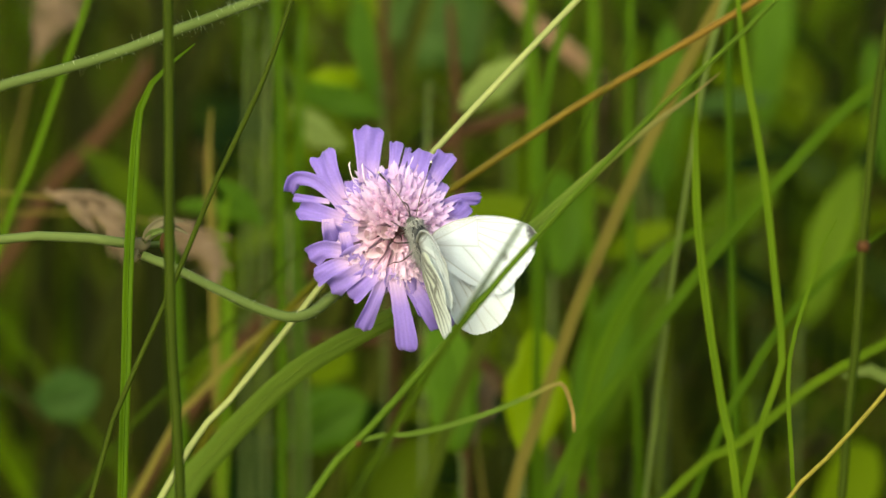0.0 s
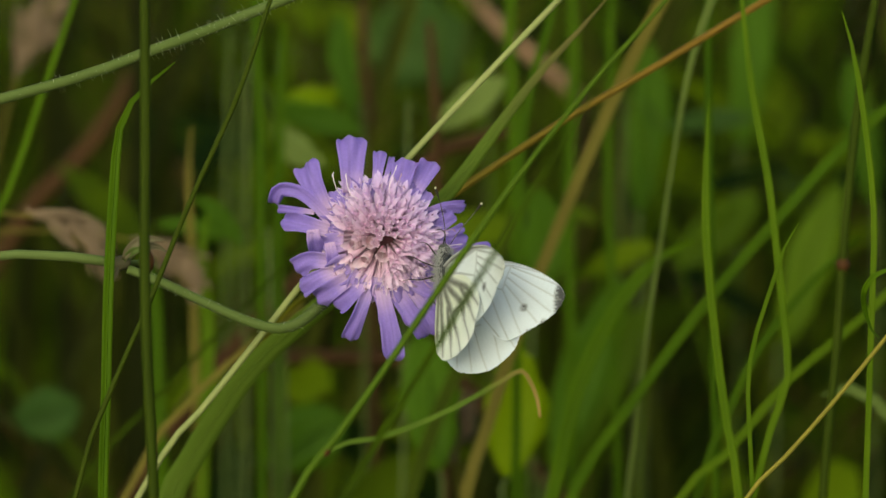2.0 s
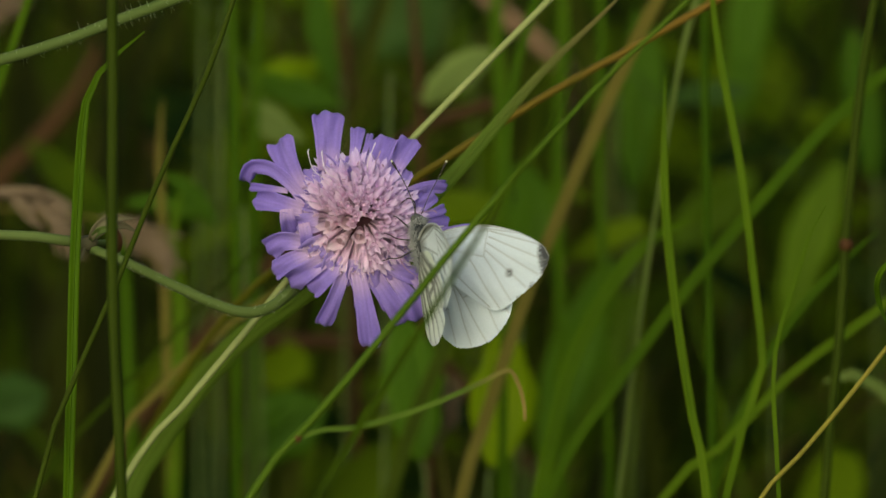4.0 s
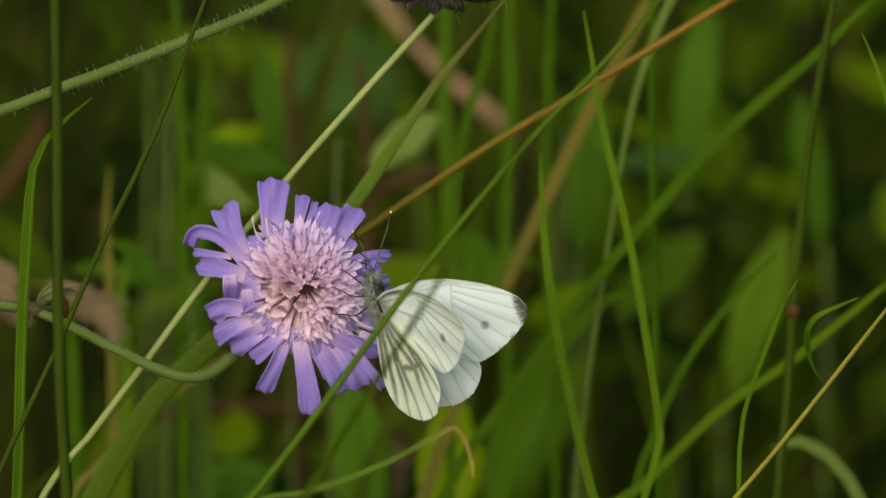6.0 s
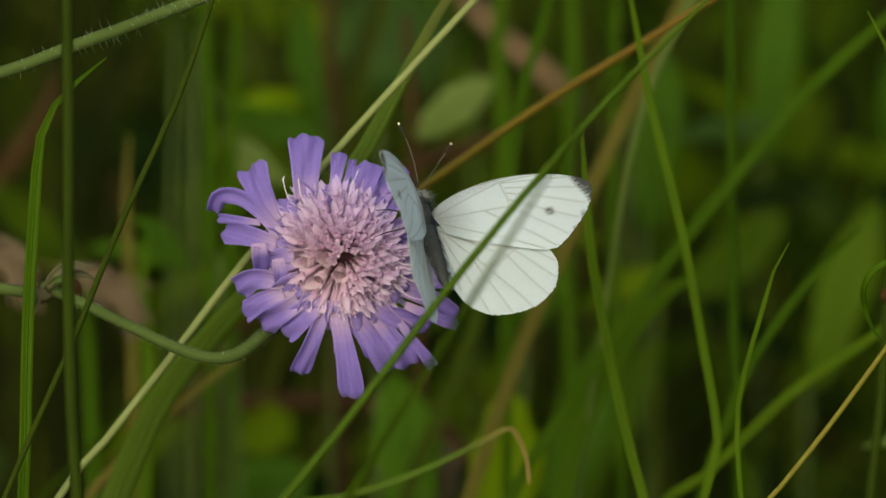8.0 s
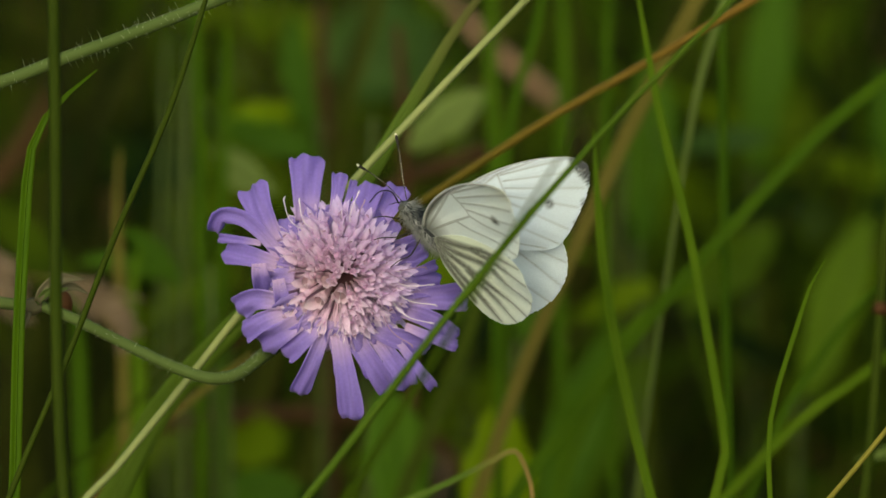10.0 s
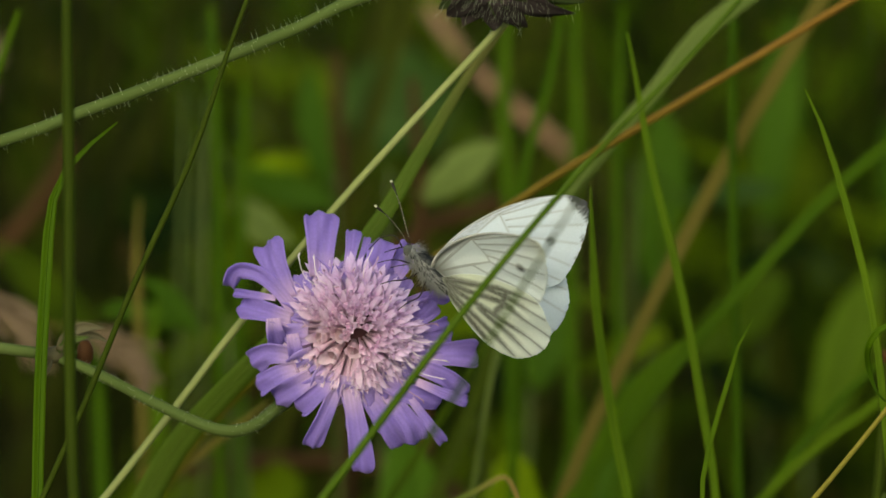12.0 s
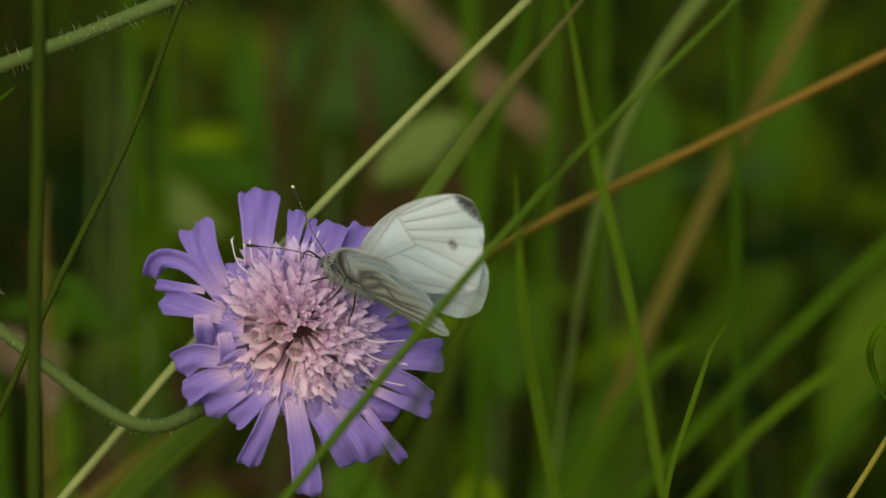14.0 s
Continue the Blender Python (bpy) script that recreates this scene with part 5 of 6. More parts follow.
leaf_plant([(-53.1, 5.8, -161), (-49.5, 3.2, -161), (-45.9, -0.4, -161), (-43.3, -4.0, -161)], 4.0, LEAF, "small crossing green leaf")
leaf_plant([(-60.9, 0.1, -180), (-54.6, 0.1, -180), (-49.4, -1.5, -180), (-45.2, -2.5, -180)], 4.0, LEAF, "narrow flat green leaf")
leaf_plant([(-9.7, -20.6, -161), (-7.6, -28.8, -161), (-6.6, -37.1, -161), (-5.6, -47.4, -161)], 12, LEAF, "dark green oval meadow leaf")
leaf_plant([(12.3, 7.5, -215), (15.5, 1.2, -215), (15.5, -6.3, -215), (14.4, -13.7, -215)], 10, LEAF, "yellowish green leaf among grass")
leaf_plant([(-23.5, -37.7, -197), (-27.7, -39.8, -197), (-33.0, -43.0, -197), (-38.3, -47.2, -197)], 14, LEAF, "shaded green leaf near the ground")
leaf_plant([(-77.4, -35.2, -233), (-81.7, -37.3, -233), (-86.0, -38.4, -233), (-90.2, -39.5, -233)], 12, BLUE_LEAF, "dim rounded blue-green meadow leaf")
leaf_plant([(78.5, 35.2, -287), (79.6, 26.4, -287), (81.8, 15.5, -287), (82.9, 4.5, -287)], 7, LEAF, "yellow-green leaf with a blunt tip")
leaf_plant([(36.2, 37.8, -251), (37.3, 26.0, -251), (36.2, 15.2, -251), (35.1, 2.3, -251)], 9, LEAF, "upright green leaf among grass")

leaf_plant([(31.4, -10.5, -218), (26.1, -22.2, -218), (21.9, -33.9, -218), (17.6, -48.7, -218)], 11, LEAF, "soft green leaf low in the grass")
leaf_plant([(9.5, -23.0, -150), (9.8, -31.0, -150), (9.2, -39.0, -150), (8.0, -48.5, -150)], 13, LIME, "short yellow-green leaf under the butterfly")


def dry_stalk(pts, width, mat, label):
    ob = grass_blade(pts, width, mat, label, tip=0.7, stalk=True)
    ob.name = "dry_weed"
    return tagged(ob, label, "weed", "dry weeds")


dry_stalk([(-4.9, 55.5, -310), (1.8, 46.6, -310), (8.4, 39.4, -310), (16.2, 32.8, -310), (22.9, 26.3, -320), (24.7, 16.1, -380), (25.3, 2.5, -440)], 3.3, PINK_STALK, "pinkish dry stalk leaning among grass")
dry_stalk([(-48.5, -28.2, -230), (-35.7, -26.6, -230), (-23.9, -26.4, -230), (-6.8, -27.7, -230), (1.7, -34.1, -230)], 3.0, RED_STALK, "red-brown fallen stalk among leaves")
dry_stalk([(-68.6, 31.5, -300), (-75.1, 19.6, -300), (-82.7, 10.9, -300), (-91.4, 1.2, -300)], 3.4, RED_STALK, "dark red-brown leaning dry stalk")
dry_stalk([(-20.9, 45.4, -250), (-20.7, 34.6, -250), (-20.0, 21.7, -250), (-19.4, 2.3, -250)], 2.4, RED_STALK, "thin brown upright stalk")
dry_stalk([(-7.3, 40.1, -200), (-6.2, 25.4, -200), (-5.9, 14.8, -200), (-5.2, -6.2, -200)], 1.8, RED_STALK, "thin dark brown stalk")
dry_stalk([(12.3, 19.7, -210), (4.9, 18.1, -210), (-0.4, 16.0, -210), (-8.9, 11.7, -210)], 2.6, RED_STALK, "brown leaning dry stalk")


def seed_plume(pts, width, label, mat=SEED):
    """A drooping plume of many small husks on a thin stalk."""
    foot = pts[-1]
    ob = thing("seed_plume", foot, label, "seed head", "seed heads")
    away = Vector(foot)
    line = [Vector(p) - away for p in rooted(pts)]
    part("stalk", tube(line, [(0, 0.3), (1, 0.8)], 40, 7), TAN, ob)
    rnd = random.Random(len(label))
    body = spline([Vector(p) - away for p in pts], 50)
    husks = []
    for i in range(110):
        s = rnd.random() ** 0.8 * 0.75
        p = body[int(s * 50)]
        w = width * math.sin(math.pi * min(1, s / 0.75 * 0.9 + 0.08)) / 2
        d = Vector((rnd.uniform(-1, 1), rnd.uniform(-1, 1), rnd.uniform(-1, 1)))
        t = (body[min(50, int(s * 50) + 1)] - p).normalized() if s < 0.98 else Vector((0, -1, 0))
        husks.append(ellipsoid(p + d * w, (-t + d * 0.4, t.orthogonal(), t.cross(t.orthogonal())), (rnd.uniform(1.8, 3.2), 0.42, 0.36), 4, 6))
    tagged(part("chaff", joined(*husks), mat, ob, "pale brown husks"), kind="stuff")
    return ob


seed_plume([(-67.6, -8.2, -120), (-70.4, -4.0, -120), (-74.6, -0.6, -120), (-81.0, 2.0, -120), (-88.5, 3.4, -120)], 6, "pale brown drooping grass plume")
seed_plume([(-52.6, -13.6, -150), (-52.0, -9.8, -150), (-55.8, -6.4, -150), (-61.4, -3.6, -150), (-68.0, -1.0, -152)], 5, "pale brown hanging grass plume")
seed_plume([(-80.3, 46.6, -210), (-82.9, 42.4, -210), (-87.1, 35.5, -210), (-90.3, 25.5, -210)], 7, "pinkish grass plume with many husks")
swung = seed_plume([(-47.8, 21.6, 85), (-52.4, 23.5, 85), (-57.4, 27.7, 85), (-61.7, 31.5, 85), (-68.4, 37.4, 85), (-75.1, 34.1, 85)], 5, "pinkish brown grass plume swinging in the wind", PINK_SEED)
seed_plume([(-5.1, -33.1, -170), (-1.5, -37.2, -170), (-2.5, -42.4, -170), (-1.5, -48.7, -170)], 6, "pale dried flower among the leaves")


# ---- what moves ----
def motions():
    walk(moth, [(t, spot(u, v, w) @ pose(0, 0, 0, rx, ry, rz)) for t, u, v, w, rx, ry, rz in (
        (0, -11.48, -7.55, 9, 27.6, 11.1, 107.3),
        (0.5, -10.13, -6.33, 9, 24, 9, 98.3),
        (1, -7.39, -5.96, 9, 27.6, 25.8, 90.7),
        (1.5, -8.45, -6.92, 9, 32.3, 22.5, 94),
        (2, -3.9, -9.13, 9, 39, 21.7, 87.7),
        (4.5, -4.95, -7.22, 9, 32.7, 12.5, 102.5),
        (5, -3.79, -6.64, 9, 61.6, 10.1, 107.7),
        (5.5, -3.44, -6, 9, 47.1, 12.9, 105.6),
        (6, -3.33, -5.9, 9, 48.9, -12.3, 103.8),
        (6.5, -2.33, -1.41, 9, 45, -9.6, 118.7),
        (7, -4.27, 1.62, 9, 47.9, 1.6, 131.2),
        (7.5, -5.15, 1.99, 9, 45, -2, 138.1),
        (7.8, -5.15, 1.99, 9, 45, -2, 138.1),
        (8, -3.73, 4, 9, 46.7, 32.7, 98.8),
        (8.2, -2.83, 4.58, 9, 46.9, 10, 128),
        (10.5, -1.71, 4.26, 9, 48.4, -3.7, 132.7),
        (11, -2.75, 3.17, 9, 63.1, -7.3, 138.8),
        (11.5, -4.17, 4.76, 9, 53, -15, 147.1),
        (12, -3.25, 5.63, 9, 66, -7.3, 132.6),
        (12.5, -7, 6.08, 9, 45.1, -18.4, 155),
        (13, -4.23, 6.26, 9, 67, 9.6, 145.5),
        (13.5, -3.4, 6.22, 9, 47.2, 0.5, 132.8),
        (14, -6.66, 4.08, 9, 23.7, 23, 150.2)
    )])
    # wings: how far the left and right pairs are raised, and how far each wing is swung forward
    beats = (
        (0, 71.2, 67.1, 4.1, -0.1, -1.2, -1.2),
        (0.5, 73.8, 66.3, 4, 3.8, 3.1, 3.3),
        (1, 67.1, 62.9, -1.6, 1.5, -1.1, 0.9),
        (1.5, 68.2, 62.5, 5.9, 6.2, 1.7, 4),
        (2, 76.4, 72.6, -0.3, 3.5, -1.8, 4.4),
        (4.5, 65.6, 61.3, 2.6, 2.3, 1.1, 2),
        (5, 51, 47.9, 3.5, -0, 4.6, 4),
        (5.5, 65.1, 61, 3.2, 3.9, 2.1, 3.2),
        (6, 71.5, 73.8, -11.3, -6.2, 9.1, 7.4),
        (6.5, 66.1, 69.7, -3.1, 0, 4.4, 5.7),
        (7, 60, 57.8, -2.3, 4, 1.2, 4.8),
        (7.5, 63.5, 61.2, -2.3, 4.7, 0.2, 5.4),
        (7.8, 63.5, 61.2, -2.3, 4.7, 0.2, 5.4),
        (8, 31.5, 35.3, -6.6, -28.7, 12.3, -14.2),
        (8.2, 64, 60, -4, 3, 4, 8),
        (10.5, 72.7, 61.2, -9.8, 1.9, 6.4, 11.4),
        (11, 58.8, 46.9, -5, 9.2, 16.1, 13.3),
        (11.5, 71.2, 70, -7.8, 0.2, 8, 10.5),
        (12, 58.9, 54.6, -5.2, 3.3, 2.8, 6.9),
        (12.5, 70.2, 74.3, -16.3, 2.2, 11.9, 10.2),
        (13, 56.5, 43.5, 6.8, 4.2, 11.6, 6.3),
        (13.5, 69.1, 61.1, -1.9, 5.9, -0.9, 3.1),
        (14, 76.5, 68.7, 11, 20.3, -7.1, -1.6)
    )
    for wing, side, kind in moth_wings:
        rows = []
        for t, left, right, fore_left, fore_right, hind_left, hind_right in beats:
            swing = (fore_left if side > 0 else fore_right) if kind == "fore" else (hind_left if side > 0 else hind_right)
            rows.append((t, pose(0, 0.001 * side, 0.0012, left if side > 0 else -right) @ pose(0, 0, 0, 0, 0, side * swing)))
        walk(wing, rows)
    hinge = Matrix.Translation((-0.0028, -0.0043, -0.009))
    for ob in bending:
        walk(ob, [(t, hinge @ pose(0, 0, 0, 0, 0, a) @ hinge.inverted()) for t, a in ((0, 0), (13.5, 0), (14, -11))])
    sways = (
        (stem, NODE, ((0, 0, 0, 0), (13.5, 0, 0, 0), (14, 0, 7, 0))),
        (flower, HEAD, (
            (0, 0.03, -1.55, 0.32),
            (0.5, -0.31, 0.12, 0.68),
            (1, 0.08, 0.13, 0.60),
            (1.5, -0.69, 1.00, 0.57),
            (2, 0.96, 0.04, 1.35),
            (4.3, 0.14, -0.27, 0.43),
            (4.5, -0.08, -0.22, -0.04),
            (5, -0.07, -0.36, 0.02),
            (5.5, -0.16, -0.03, -0.37),
            (6, -0.36, -0.48, -0.59),
            (6.5, 0.32, -0.34, -0.54),
            (7, 0.13, 0.55, -0.46),
            (7.5, -0.08, 0.94, 0.48),
            (8, -0.56, 1.58, 0.39),
            (8.2, 0.00, 0.91, -0.02),
            (10.3, 0.83, 0.38, 0.14),
            (10.5, 0.81, 0.54, 0.63),
            (11, 0.17, 0.72, -0.29),
            (11.5, 0.03, -0.24, 0.01),
            (12, 0.32, -0.63, -0.54),
            (12.5, -1.45, -0.29, -0.75),
            (13, -0.09, -1.06, -0.64),
            (13.5, 0.13, -0.86, -0.42),
            (14, 0.95, 0.0, -0.44)
        )),
        (swung, (-75.1, 34.1, 85), ((0, -50, 3, 0), (12.6, -50, 3, 0), (13.1, -10, 1, 0), (13.3, 14, -4, 4), (13.5, 0, 0, 0), (13.8, -34, 3, 0), (14, -46, 3, 0))),
        (side_g, (55.6, -26.4, 0), ((0, -1.4, -1.8, -0.1), (1, -2.5, -1.1, -0.1), (1.5, -5.2, 1.1, -0.7), (5, 0.8, -0.3, -0), (5.5, 0.2, 0.1, 0.1), (6, 3.1, 0.4, -3.6), (6.5, 4.5, 0.2, -3.1), (7, -2.4, 0.7, -2), (7.5, -7.1, 0.5, -2), (8, -11.5, 1.3, 1.5), (10.5, -4.7, 0.8, -0.8), (11.5, -7.1, -0.1, -2), (12, -17.2, -0.7, 1.3), (12.5, -5.3, -2.7, -3.9), (13, -3, 6.5, 0.5), (13.5, -16.4, -0.7, -0.8), (14, -22.5, -0.1, -0.8))),
        (side_h, (79.8, 17.3, -10), ((0, 6.3, -3.2, 2.9), (1.5, -8.4, -2.5, -2.9), (4.5, 3.3, -3.5, 0.3), (5, 0.8, 0, -0), (6, 7.1, 0.3, 4.3), (6.5, 11.5, -3.4, 5.5), (7, 2.4, 0.6, 0), (7.5, -0.3, -2.7, 6.8), (8, -6.3, -3.1, 8.7), (10.5, 3.6, 1.2, 4.7), (11, -2, 1.6, 4.7), (11.5, -1, 4.4, 4.7), (12, -17.4, -5.8, 5), (13, -0.9, 2.8, -2.5), (14, -8.3, -7.4, -2.5))),
        (pale_blade, (22.5, 24.3, -72), ((0, 36, 38, 0), (6.5, 36, 38, 0), (7.5, 14, 15, 0), (8.5, 34, 36, 0), (11, 36, 38, 0), (11.5, 22, 24, 0), (12, 1, 1, 0), (12.5, 0, 0, 0), (13, -1, 0, 0), (13.5, 2, -2, 2), (14, 20, 22, 0))),
        (dark_stalk, (-55.5, -3.6, 50), ((0, 0, 0, -0.3), (0.5, -0.9, -0, -0.3), (1, -0.7, -0, -0.2), (1.5, -1, -0, -0), (2, -0.8, 0, -0.6), (4.5, -0.8, 0, -0.6), (5, -0.4, -0, -0), (5.5, -0.7, -0, 0), (6, -1, -0, -0.1), (6.5, -0.8, -0, -0), (7, -1.2, -0, -0.4), (7.5, -1, -0, 0.1), (8, -0.9, -0, -0.3), (10.5, -1.4, -0, -0), (11, -1, -0, 0.7), (11.5, -2.6, -0, 0.1), (12, -2.5, -0, -0.2), (12.5, -0.6, -0, -0.4), (13, -1.7, 0, -0.8), (13.5, -0.9, -0, -0.6), (14, 7.6, -0.1, -1.5))),
        (thin_dark, (-67.6, -41.6, 10), ((0, 0.1, -0.1, -0.9), (0.5, -0.4, 0.2, -0.7), (1, -0.6, 0.3, -0.6), (1.5, -0.7, 0.3, -0.4), (2, -0.2, 0.1, -0.3), (4.5, -0.5, 0.2, -0.5), (5, -0.2, 0.1, -0), (5.5, -0.9, 0.4, -1), (6, -2.1, 0.9, -1.7), (6.5, -1.3, 0.6, -1.4), (7, -0.4, 0.2, -0.2), (7.5, 0.1, -0.1, 0.5), (8, -0.6, 0.3, -0.5), (10.5, 0.7, -0.3, 0.6), (11, -0.1, 0.1, -0.2), (11.5, 0.1, -0, -0.1), (12, -0.5, 0.2, -0.6), (12.5, -0.4, 0.1, -0.2), (13, -0.3, 0.1, -0.4), (13.5, 0.1, -0, -0.3), (14, 1, -0.4, -2.4))),
        (straw, (-60.8, -42.1, -12), ((0, 5.4, -4.6, -1.2), (0.5, 3.2, -2.7, -1.2), (1, 3.5, -3, -1.2), (1.5, 0.3, -0.3, -0.6), (2, 3.8, -3.2, -1.2), (4.5, 5.3, -4.7, -2.3), (5, 0.1, -0.1, -0), (5.5, 1.2, -1.1, -1.1), (6, -1.2, 1, 0.5), (6.5, 0.7, -0.6, -1.3), (7, -0.4, 0.3, 1), (7.5, 0.5, -0.4, 0), (8, -0.9, 0.7, -0.4), (10.5, 2.1, -1.8, -1.5), (11, -0.9, 0.8, -0.4), (11.5, 0.1, -0.1, -0.4), (12, -2.1, 1.7, -0.3), (12.5, -0.3, 0.3, -3.9), (13, -2.1, 1.7, -0), (13.5, -0.3, 0.3, -2.8), (14, 0.2, -0.1, -3))),
        (culm, (-24.4, -40.5, 58), ((0, 1.4, -1.1, -3.9), (0.5, -1.7, 1.3, -2.8), (1, -1.1, 0.8, -0.7), (1.5, -3.7, 2.9, -1.3), (2, -0.5, 0.4, 2.4), (4.5, -1.6, 1.2, -3), (5, -0.4, 0.3, -1.3), (5.5, -1.7, 1.3, -1.6), (6, -1.1, 0.9, 0.3), (6.5, 0.2, -0.1, 0.2), (7, -1.4, 1.1, 0.5), (7.5, -2, 1.6, 0.3), (8, -1.7, 1.3, -0.8), (10.5, 0.2, -0.1, -0.9), (11, -2.6, 2, -0.1), (11.5, -0.5, 0.4, -0.1), (12, -3.2, 2.5, -0.2), (12.5, -4.1, 3.2, -1.8), (13, -0.6, 0.5, -0.2), (13.5, -4.4, 3.4, -1.6), (14, -3.4, 2.6, -2.3))),
        (orange, (-6.2, 7.9, -47), ((0, 1.9, -3.1, -1.7), (0.5, 2.1, -3.4, -1.3), (1, 2.6, -4.4, -2.2), (1.5, 1.9, -3.1, -1.5), (2, 2.1, -3.3, -1.3), (4.5, 0.9, -1.6, -3.1), (5, 0.1, -0.2, -0), (5.5, 0.2, -0.3, 0), (6, 0.5, -0.8, -1), (6.5, 0.2, -0.3, 0.1), (7, 0.8, -1.2, -0.2), (7.5, 0.5, -0.8, -2.2), (8, -0.2, 0.3, -0.3), (10.5, 0.3, -0.5, -2), (11, -0.8, 1.2, -0.5), (11.5, -1.4, 2.1, 0), (12, 0.5, -0.8, -1.4), (12.5, 0.3, -0.5, -3.2), (13, -1.2, 1.9, 0.7), (13.5, 2.1, -4, -5.8), (14, 3.6, -7.2, -6.2))),
        (tan_blade, (9.7, -42.2, -110), ((0, -0.7, 0.3, -1.7), (0.5, -3.4, 1.4, -0.5), (1, -2, 0.8, -0.2), (1.5, -8.7, 3.2, 1.8), (2, -6.3, 2.6, -0.4), (4.5, -2.5, 1.1, -0.6), (5, 0.5, -0.2, -0), (5.5, -4.7, 2, -1.4), (6, -4.8, 2.2, -2.3), (6.5, -4.4, 1.9, -0.7), (7, -6.1, 2.6, -0.6), (7.5, -3.3, 1.4, -0.6), (8, -6.1, 2.7, -1.7), (10.5, -4, 1.8, -1.6), (11, -3.8, 1.6, -0.3), (11.5, 4.6, -2.1, -2.9), (12, 3.2, -1.5, -3.9), (12.5, 0.3, -0.1, -4.2), (13, 8.2, -3.7, -2.1), (13.5, 10.2, -4.9, -3.9), (14, 7, -3.1, -2.1))),
        (broad_leaf, (-51.4, -39.4, -20), ((0, 2.7, -3.7, -8.5), (0.5, 0.9, -0.8, 2.9), (1.5, 0.3, -0.3, 4.7), (2, 1.6, -1.5, 2.5), (4.5, 0.5, -0.5, -1.4), (5, 0.2, -0.2, -0), (5.5, -0.4, 0.3, 6.9), (6, -1.1, 0.9, 5.3), (6.5, -0.7, 0.6, 4.8), (7, -0.1, 0.1, 7.3), (7.5, -0.8, 0.5, 10.6), (8, -1, 0.7, 11.2), (10.5, -0.9, 0.7, 6.7), (11, -2.9, 2.6, 2.8), (11.5, -2.9, 2.2, 8.3), (12, -2, 1.5, 8.6), (12.5, -2.8, 5.4, -16.9), (13, -0.7, 0.4, 13.3), (13.5, -2.7, 2.1, 7.9), (14, 2.5, -1.4, 4))),
        (side_a, (33.6, -42.6, -35), ((0, 10.3, 1.4, -3.8), (0.5, 1.6, 0.3, -1), (1, 2.6, 0.4, -2.9), (1.5, 2.8, 0.6, 0.2), (2, 14.7, 1.7, -5.1), (4.5, 5, 0.8, -2.5), (5, 0.3, 0.1, -0), (5.5, -1, -0.2, 1.2), (6, 1.1, 0.2, 0.4), (6.5, 1.2, 0.2, -0.4), (7, 0.9, 0.2, 0.4), (7.5, -1.4, -0.3, 0.5), (8, -2.1, -0.5, 1), (10.5, 1.1, 0.2, 0.5), (11, -0.6, -0.1, -1.3), (11.5, -4.7, -1.2, 2.3), (12, -2.9, -0.6, -0.4), (12.5, -4.2, -0.7, -1.9), (13, -0.4, -0.1, 1.4), (13.5, -9.8, -2.5, 2.3), (14, -9.4, -2, 0.4))),
        (side_b, (43.7, -28.5, -35), ((0, 10.1, 1.2, -2.8), (0.5, 1.6, 0.3, -0.5), (1, 4.1, 0.6, -1.4), (1.5, 2.4, 0.3, -1.8), (2, 14.9, 1.9, -2.7), (4.5, 6, 0.9, -1.3), (5, 0.4, 0.1, -0), (5.5, -1.3, -0.2, 0.5), (6, 1.7, 0.3, 0.5), (6.5, 2.2, 0.4, 1), (7, 1.7, 0.3, 1.4), (7.5, -1.2, -0.2, 1), (8, -1.9, -0.4, 1.4), (10.5, 0.8, 0.2, 1), (11, -0.6, -0.1, 0.3), (11.5, -4.9, -1, 2.2), (12, -2.5, -0.5, 1), (12.5, -2.8, -0.5, -0.5), (13, -0.9, -0.2, 0.1), (13.5, -9, -1.9, 1.9), (14, -9.1, -1.7, 1))),
        (side_d, (51.2, -23.7, -80), ((0, 1.5, -1.5, -6.9), (0.5, 0.6, -0.6, -6.8), (1, 3.2, -3, -4.1), (1.5, 1.7, -1.5, -2.2), (4.5, 5, -4.4, -1.5), (5, 0.6, -0.5, -0), (5.5, -3.4, 2.6, 2), (6, -2.7, 2.1, 2), (6.5, -1.9, 1.5, 1.7), (7, -3.9, 3.7, -4), (7.5, -1.3, 0.9, 4.6), (8, -4, 3.1, 1.5), (10.5, 3.6, -2.7, 2.6), (11, -0.9, 0.6, 6.5), (11.5, -4.8, 3.9, 0.3), (12, 2.1, -2.1, -5.2), (12.5, -0.3, 0.3, -5.1), (13, 0.8, -0.8, -5.1), (14, 3.1, -2.5, 0.9))),
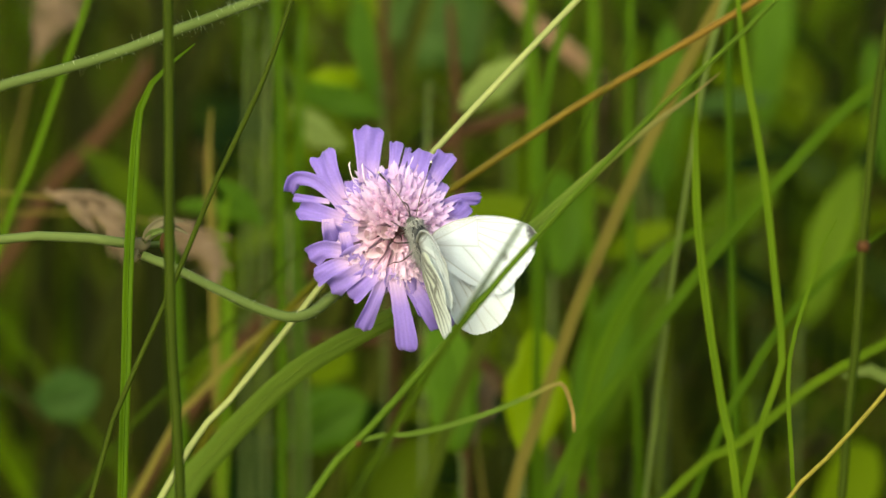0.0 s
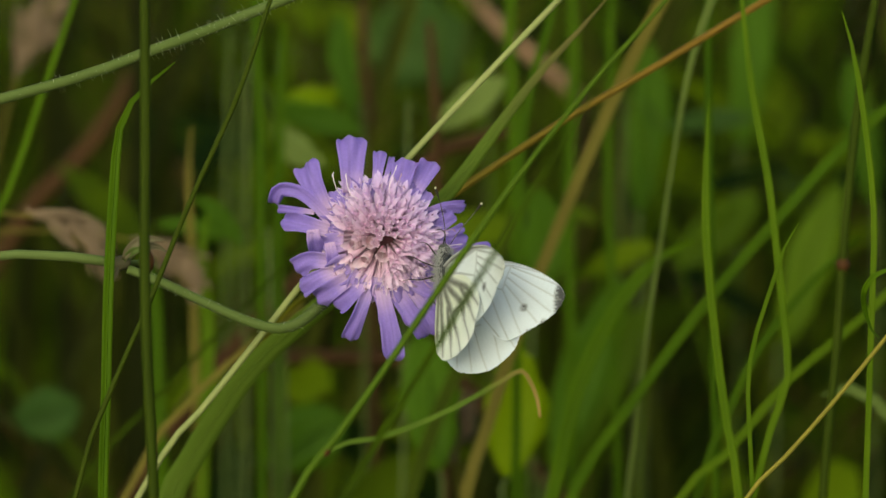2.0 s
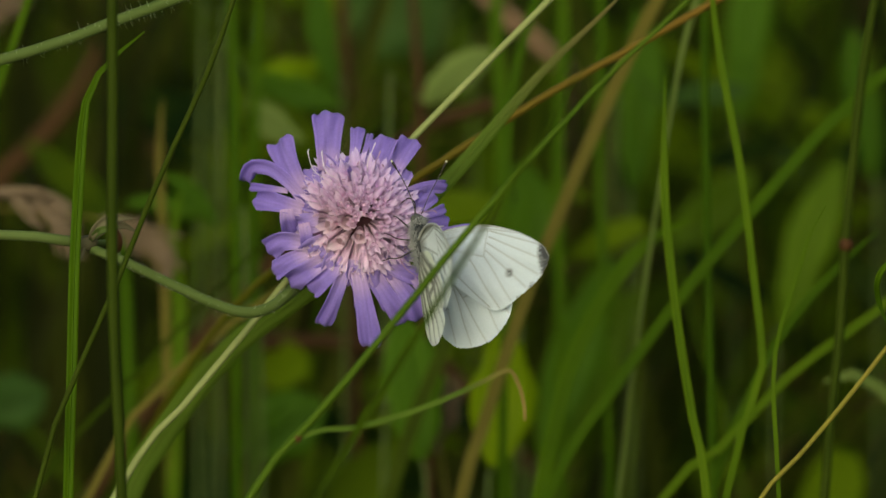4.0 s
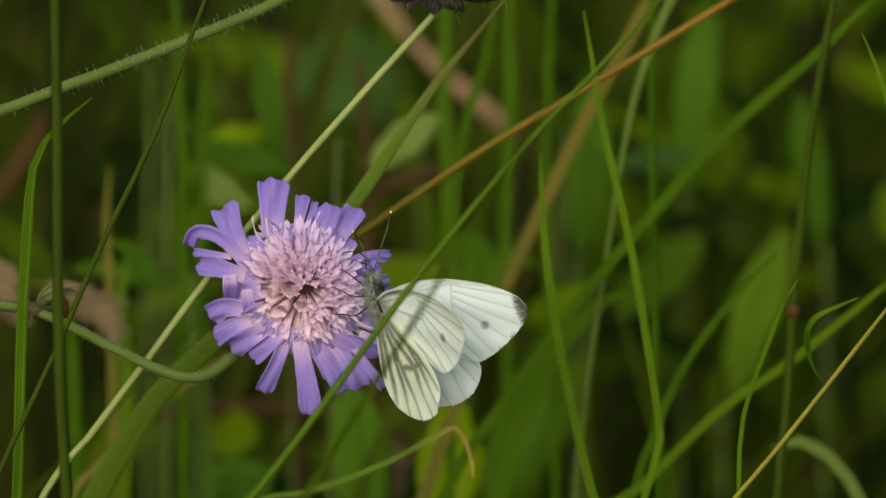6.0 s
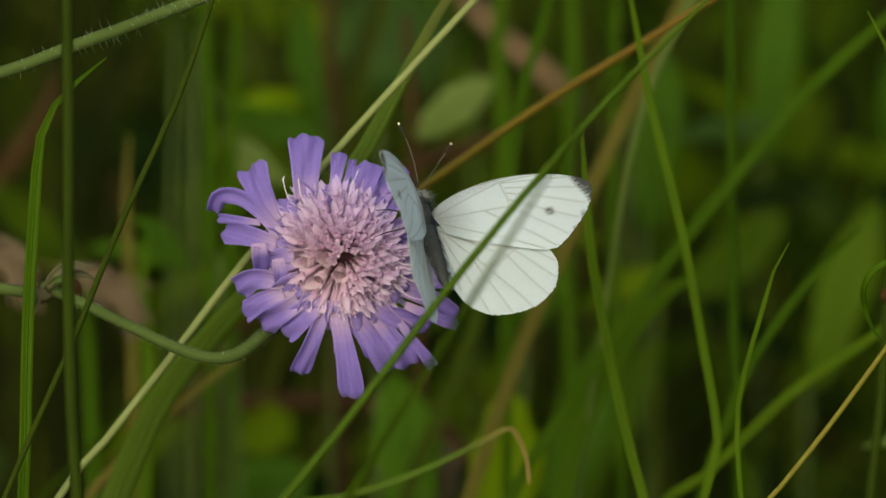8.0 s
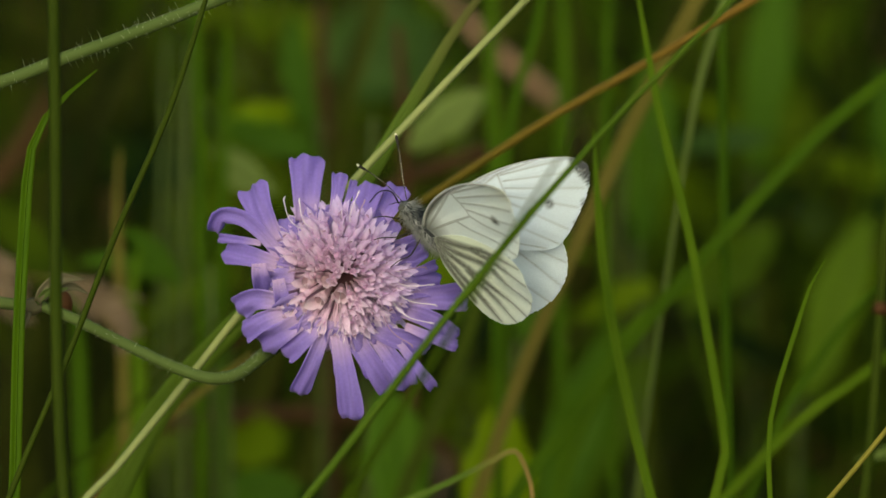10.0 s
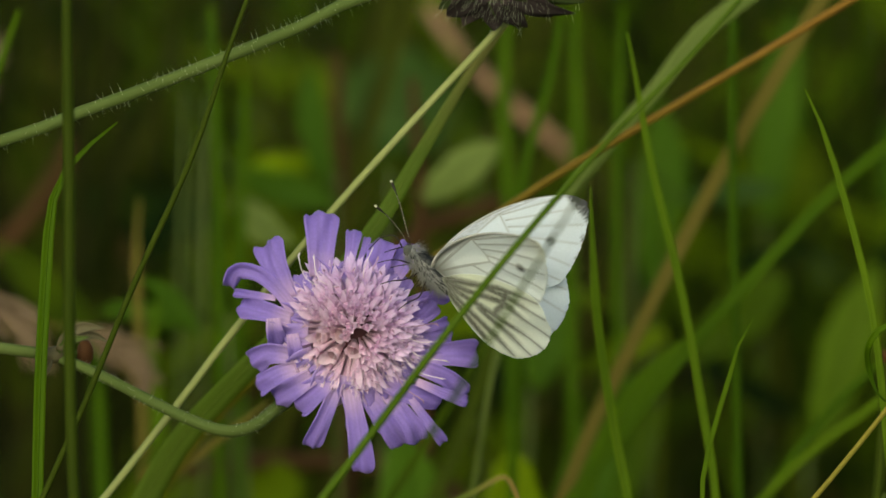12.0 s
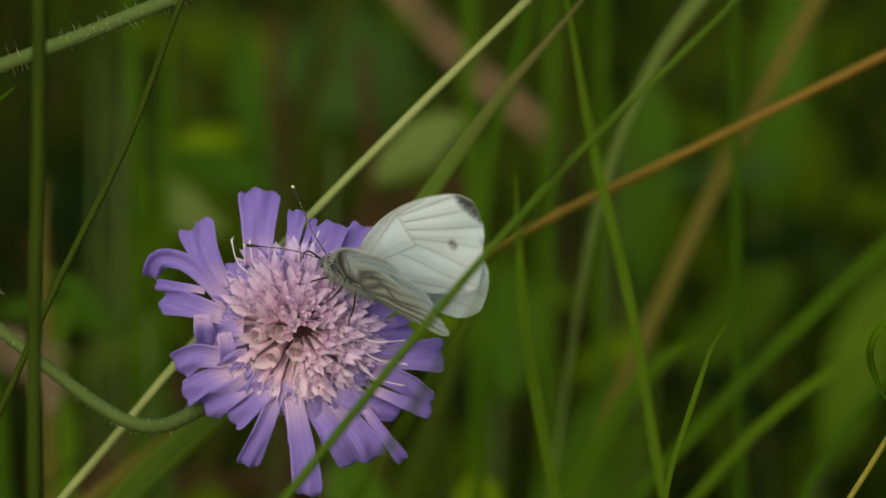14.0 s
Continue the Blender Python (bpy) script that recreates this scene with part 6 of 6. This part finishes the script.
        (side_e, (43.2, -37.5, -75), ((0, 4.3, -6.3, -5.6), (0.5, 3.1, -3.6, 1.1), (1, 3.4, -4.1, 0.1), (1.5, 1.9, -2.4, -0.6), (2, 5.2, -5.2, 5.5), (4.5, 4.7, -5.6, 0.5), (5, 0.6, -0.7, -0), (5.5, -0.2, 0.3, 0.6), (6, 0.5, -0.6, 0.1), (6.5, 1.4, -1.6, 1.1), (7, 1.1, -1.3, 1.5), (7.5, 0.2, -0.2, 1.2), (8, -1.6, 1.9, -0.2), (10.5, 1.4, -1.5, 3), (11, 0.8, -0.8, 5.5), (11.5, -0.4, 0.4, 2.5), (12, 0.1, -0.1, 2.3), (12.5, -0.2, 0.3, 0.9), (13, -3.1, 3.3, 2.9), (13.5, -1.7, 2.1, -0.3), (14, -7.2, 7.6, 3.8))),
        (side_f, (52.5, -42.0, 0), ((0, 6.3, -5.5, 0.5), (0.5, 6, -5.9, -3), (1, -3, 2.4, 2.8), (1.5, -4, 3.3, 2.5), (2, 2.4, -2.1, 0.9), (4.5, 4.6, -3.8, 2.4), (5, 0.7, -0.6, -0), (5.5, 1.6, -1.4, 0.1), (6, 1.3, -1.1, 1.7), (6.5, 3.8, -3.5, -0.7), (7, 2, -1.7, 1), (7.5, -2.2, 1.8, 2.5), (8, -3.9, 3.1, 3.9), (10.5, 1.4, -1.2, 1), (11, -1.1, 0.7, 6.4), (11.5, -0.5, 0.4, 4.4), (12, -4.7, 4, 1.2), (12.5, -2.5, 1.9, 4.4), (13, -6.2, 4.9, 3.7), (13.5, -5.2, 4.1, 3.5), (14, -4.5, 3, 7.9))),
        (wide_c, (21.5, -27.8, -90), ((0, 3.6, -3.3, -0.6), (0.5, 3.2, -3.1, -1.7), (1.5, 3.1, -2.9, -0.7), (2, 8, -7.1, 0.2), (4.5, 5.5, -4.9, 0.3), (5, 0.5, -0.4, -0), (5.5, -3.6, 3.4, -1.2), (6, -3.6, 3.2, 0.1), (6.5, -0.8, 0.7, 2.5), (7, -2, 1.5, 4.5), (7.5, -2.5, 2.1, 1.8), (8, -2.9, 2.4, 2.2), (10.5, -0.6, 0.6, -2), (11, 0.6, -0.4, 5.9), (11.5, -4.5, 3.7, 2.3), (12, -0.3, 0.3, -1.1), (12.5, 0.9, -0.8, 0.2), (13, 3, -2.7, -0.2), (13.5, 3.5, -3, 1.6), (14, 4.2, -4.5, -5))),
    )
    for ob, (u, v, w), rows in sways:
        walk(ob, [(t, spot(u + du, v + dv, w) @ pose(0, 0, 0, 0, 0, turn)) for t, du, dv, turn in rows])


motions()
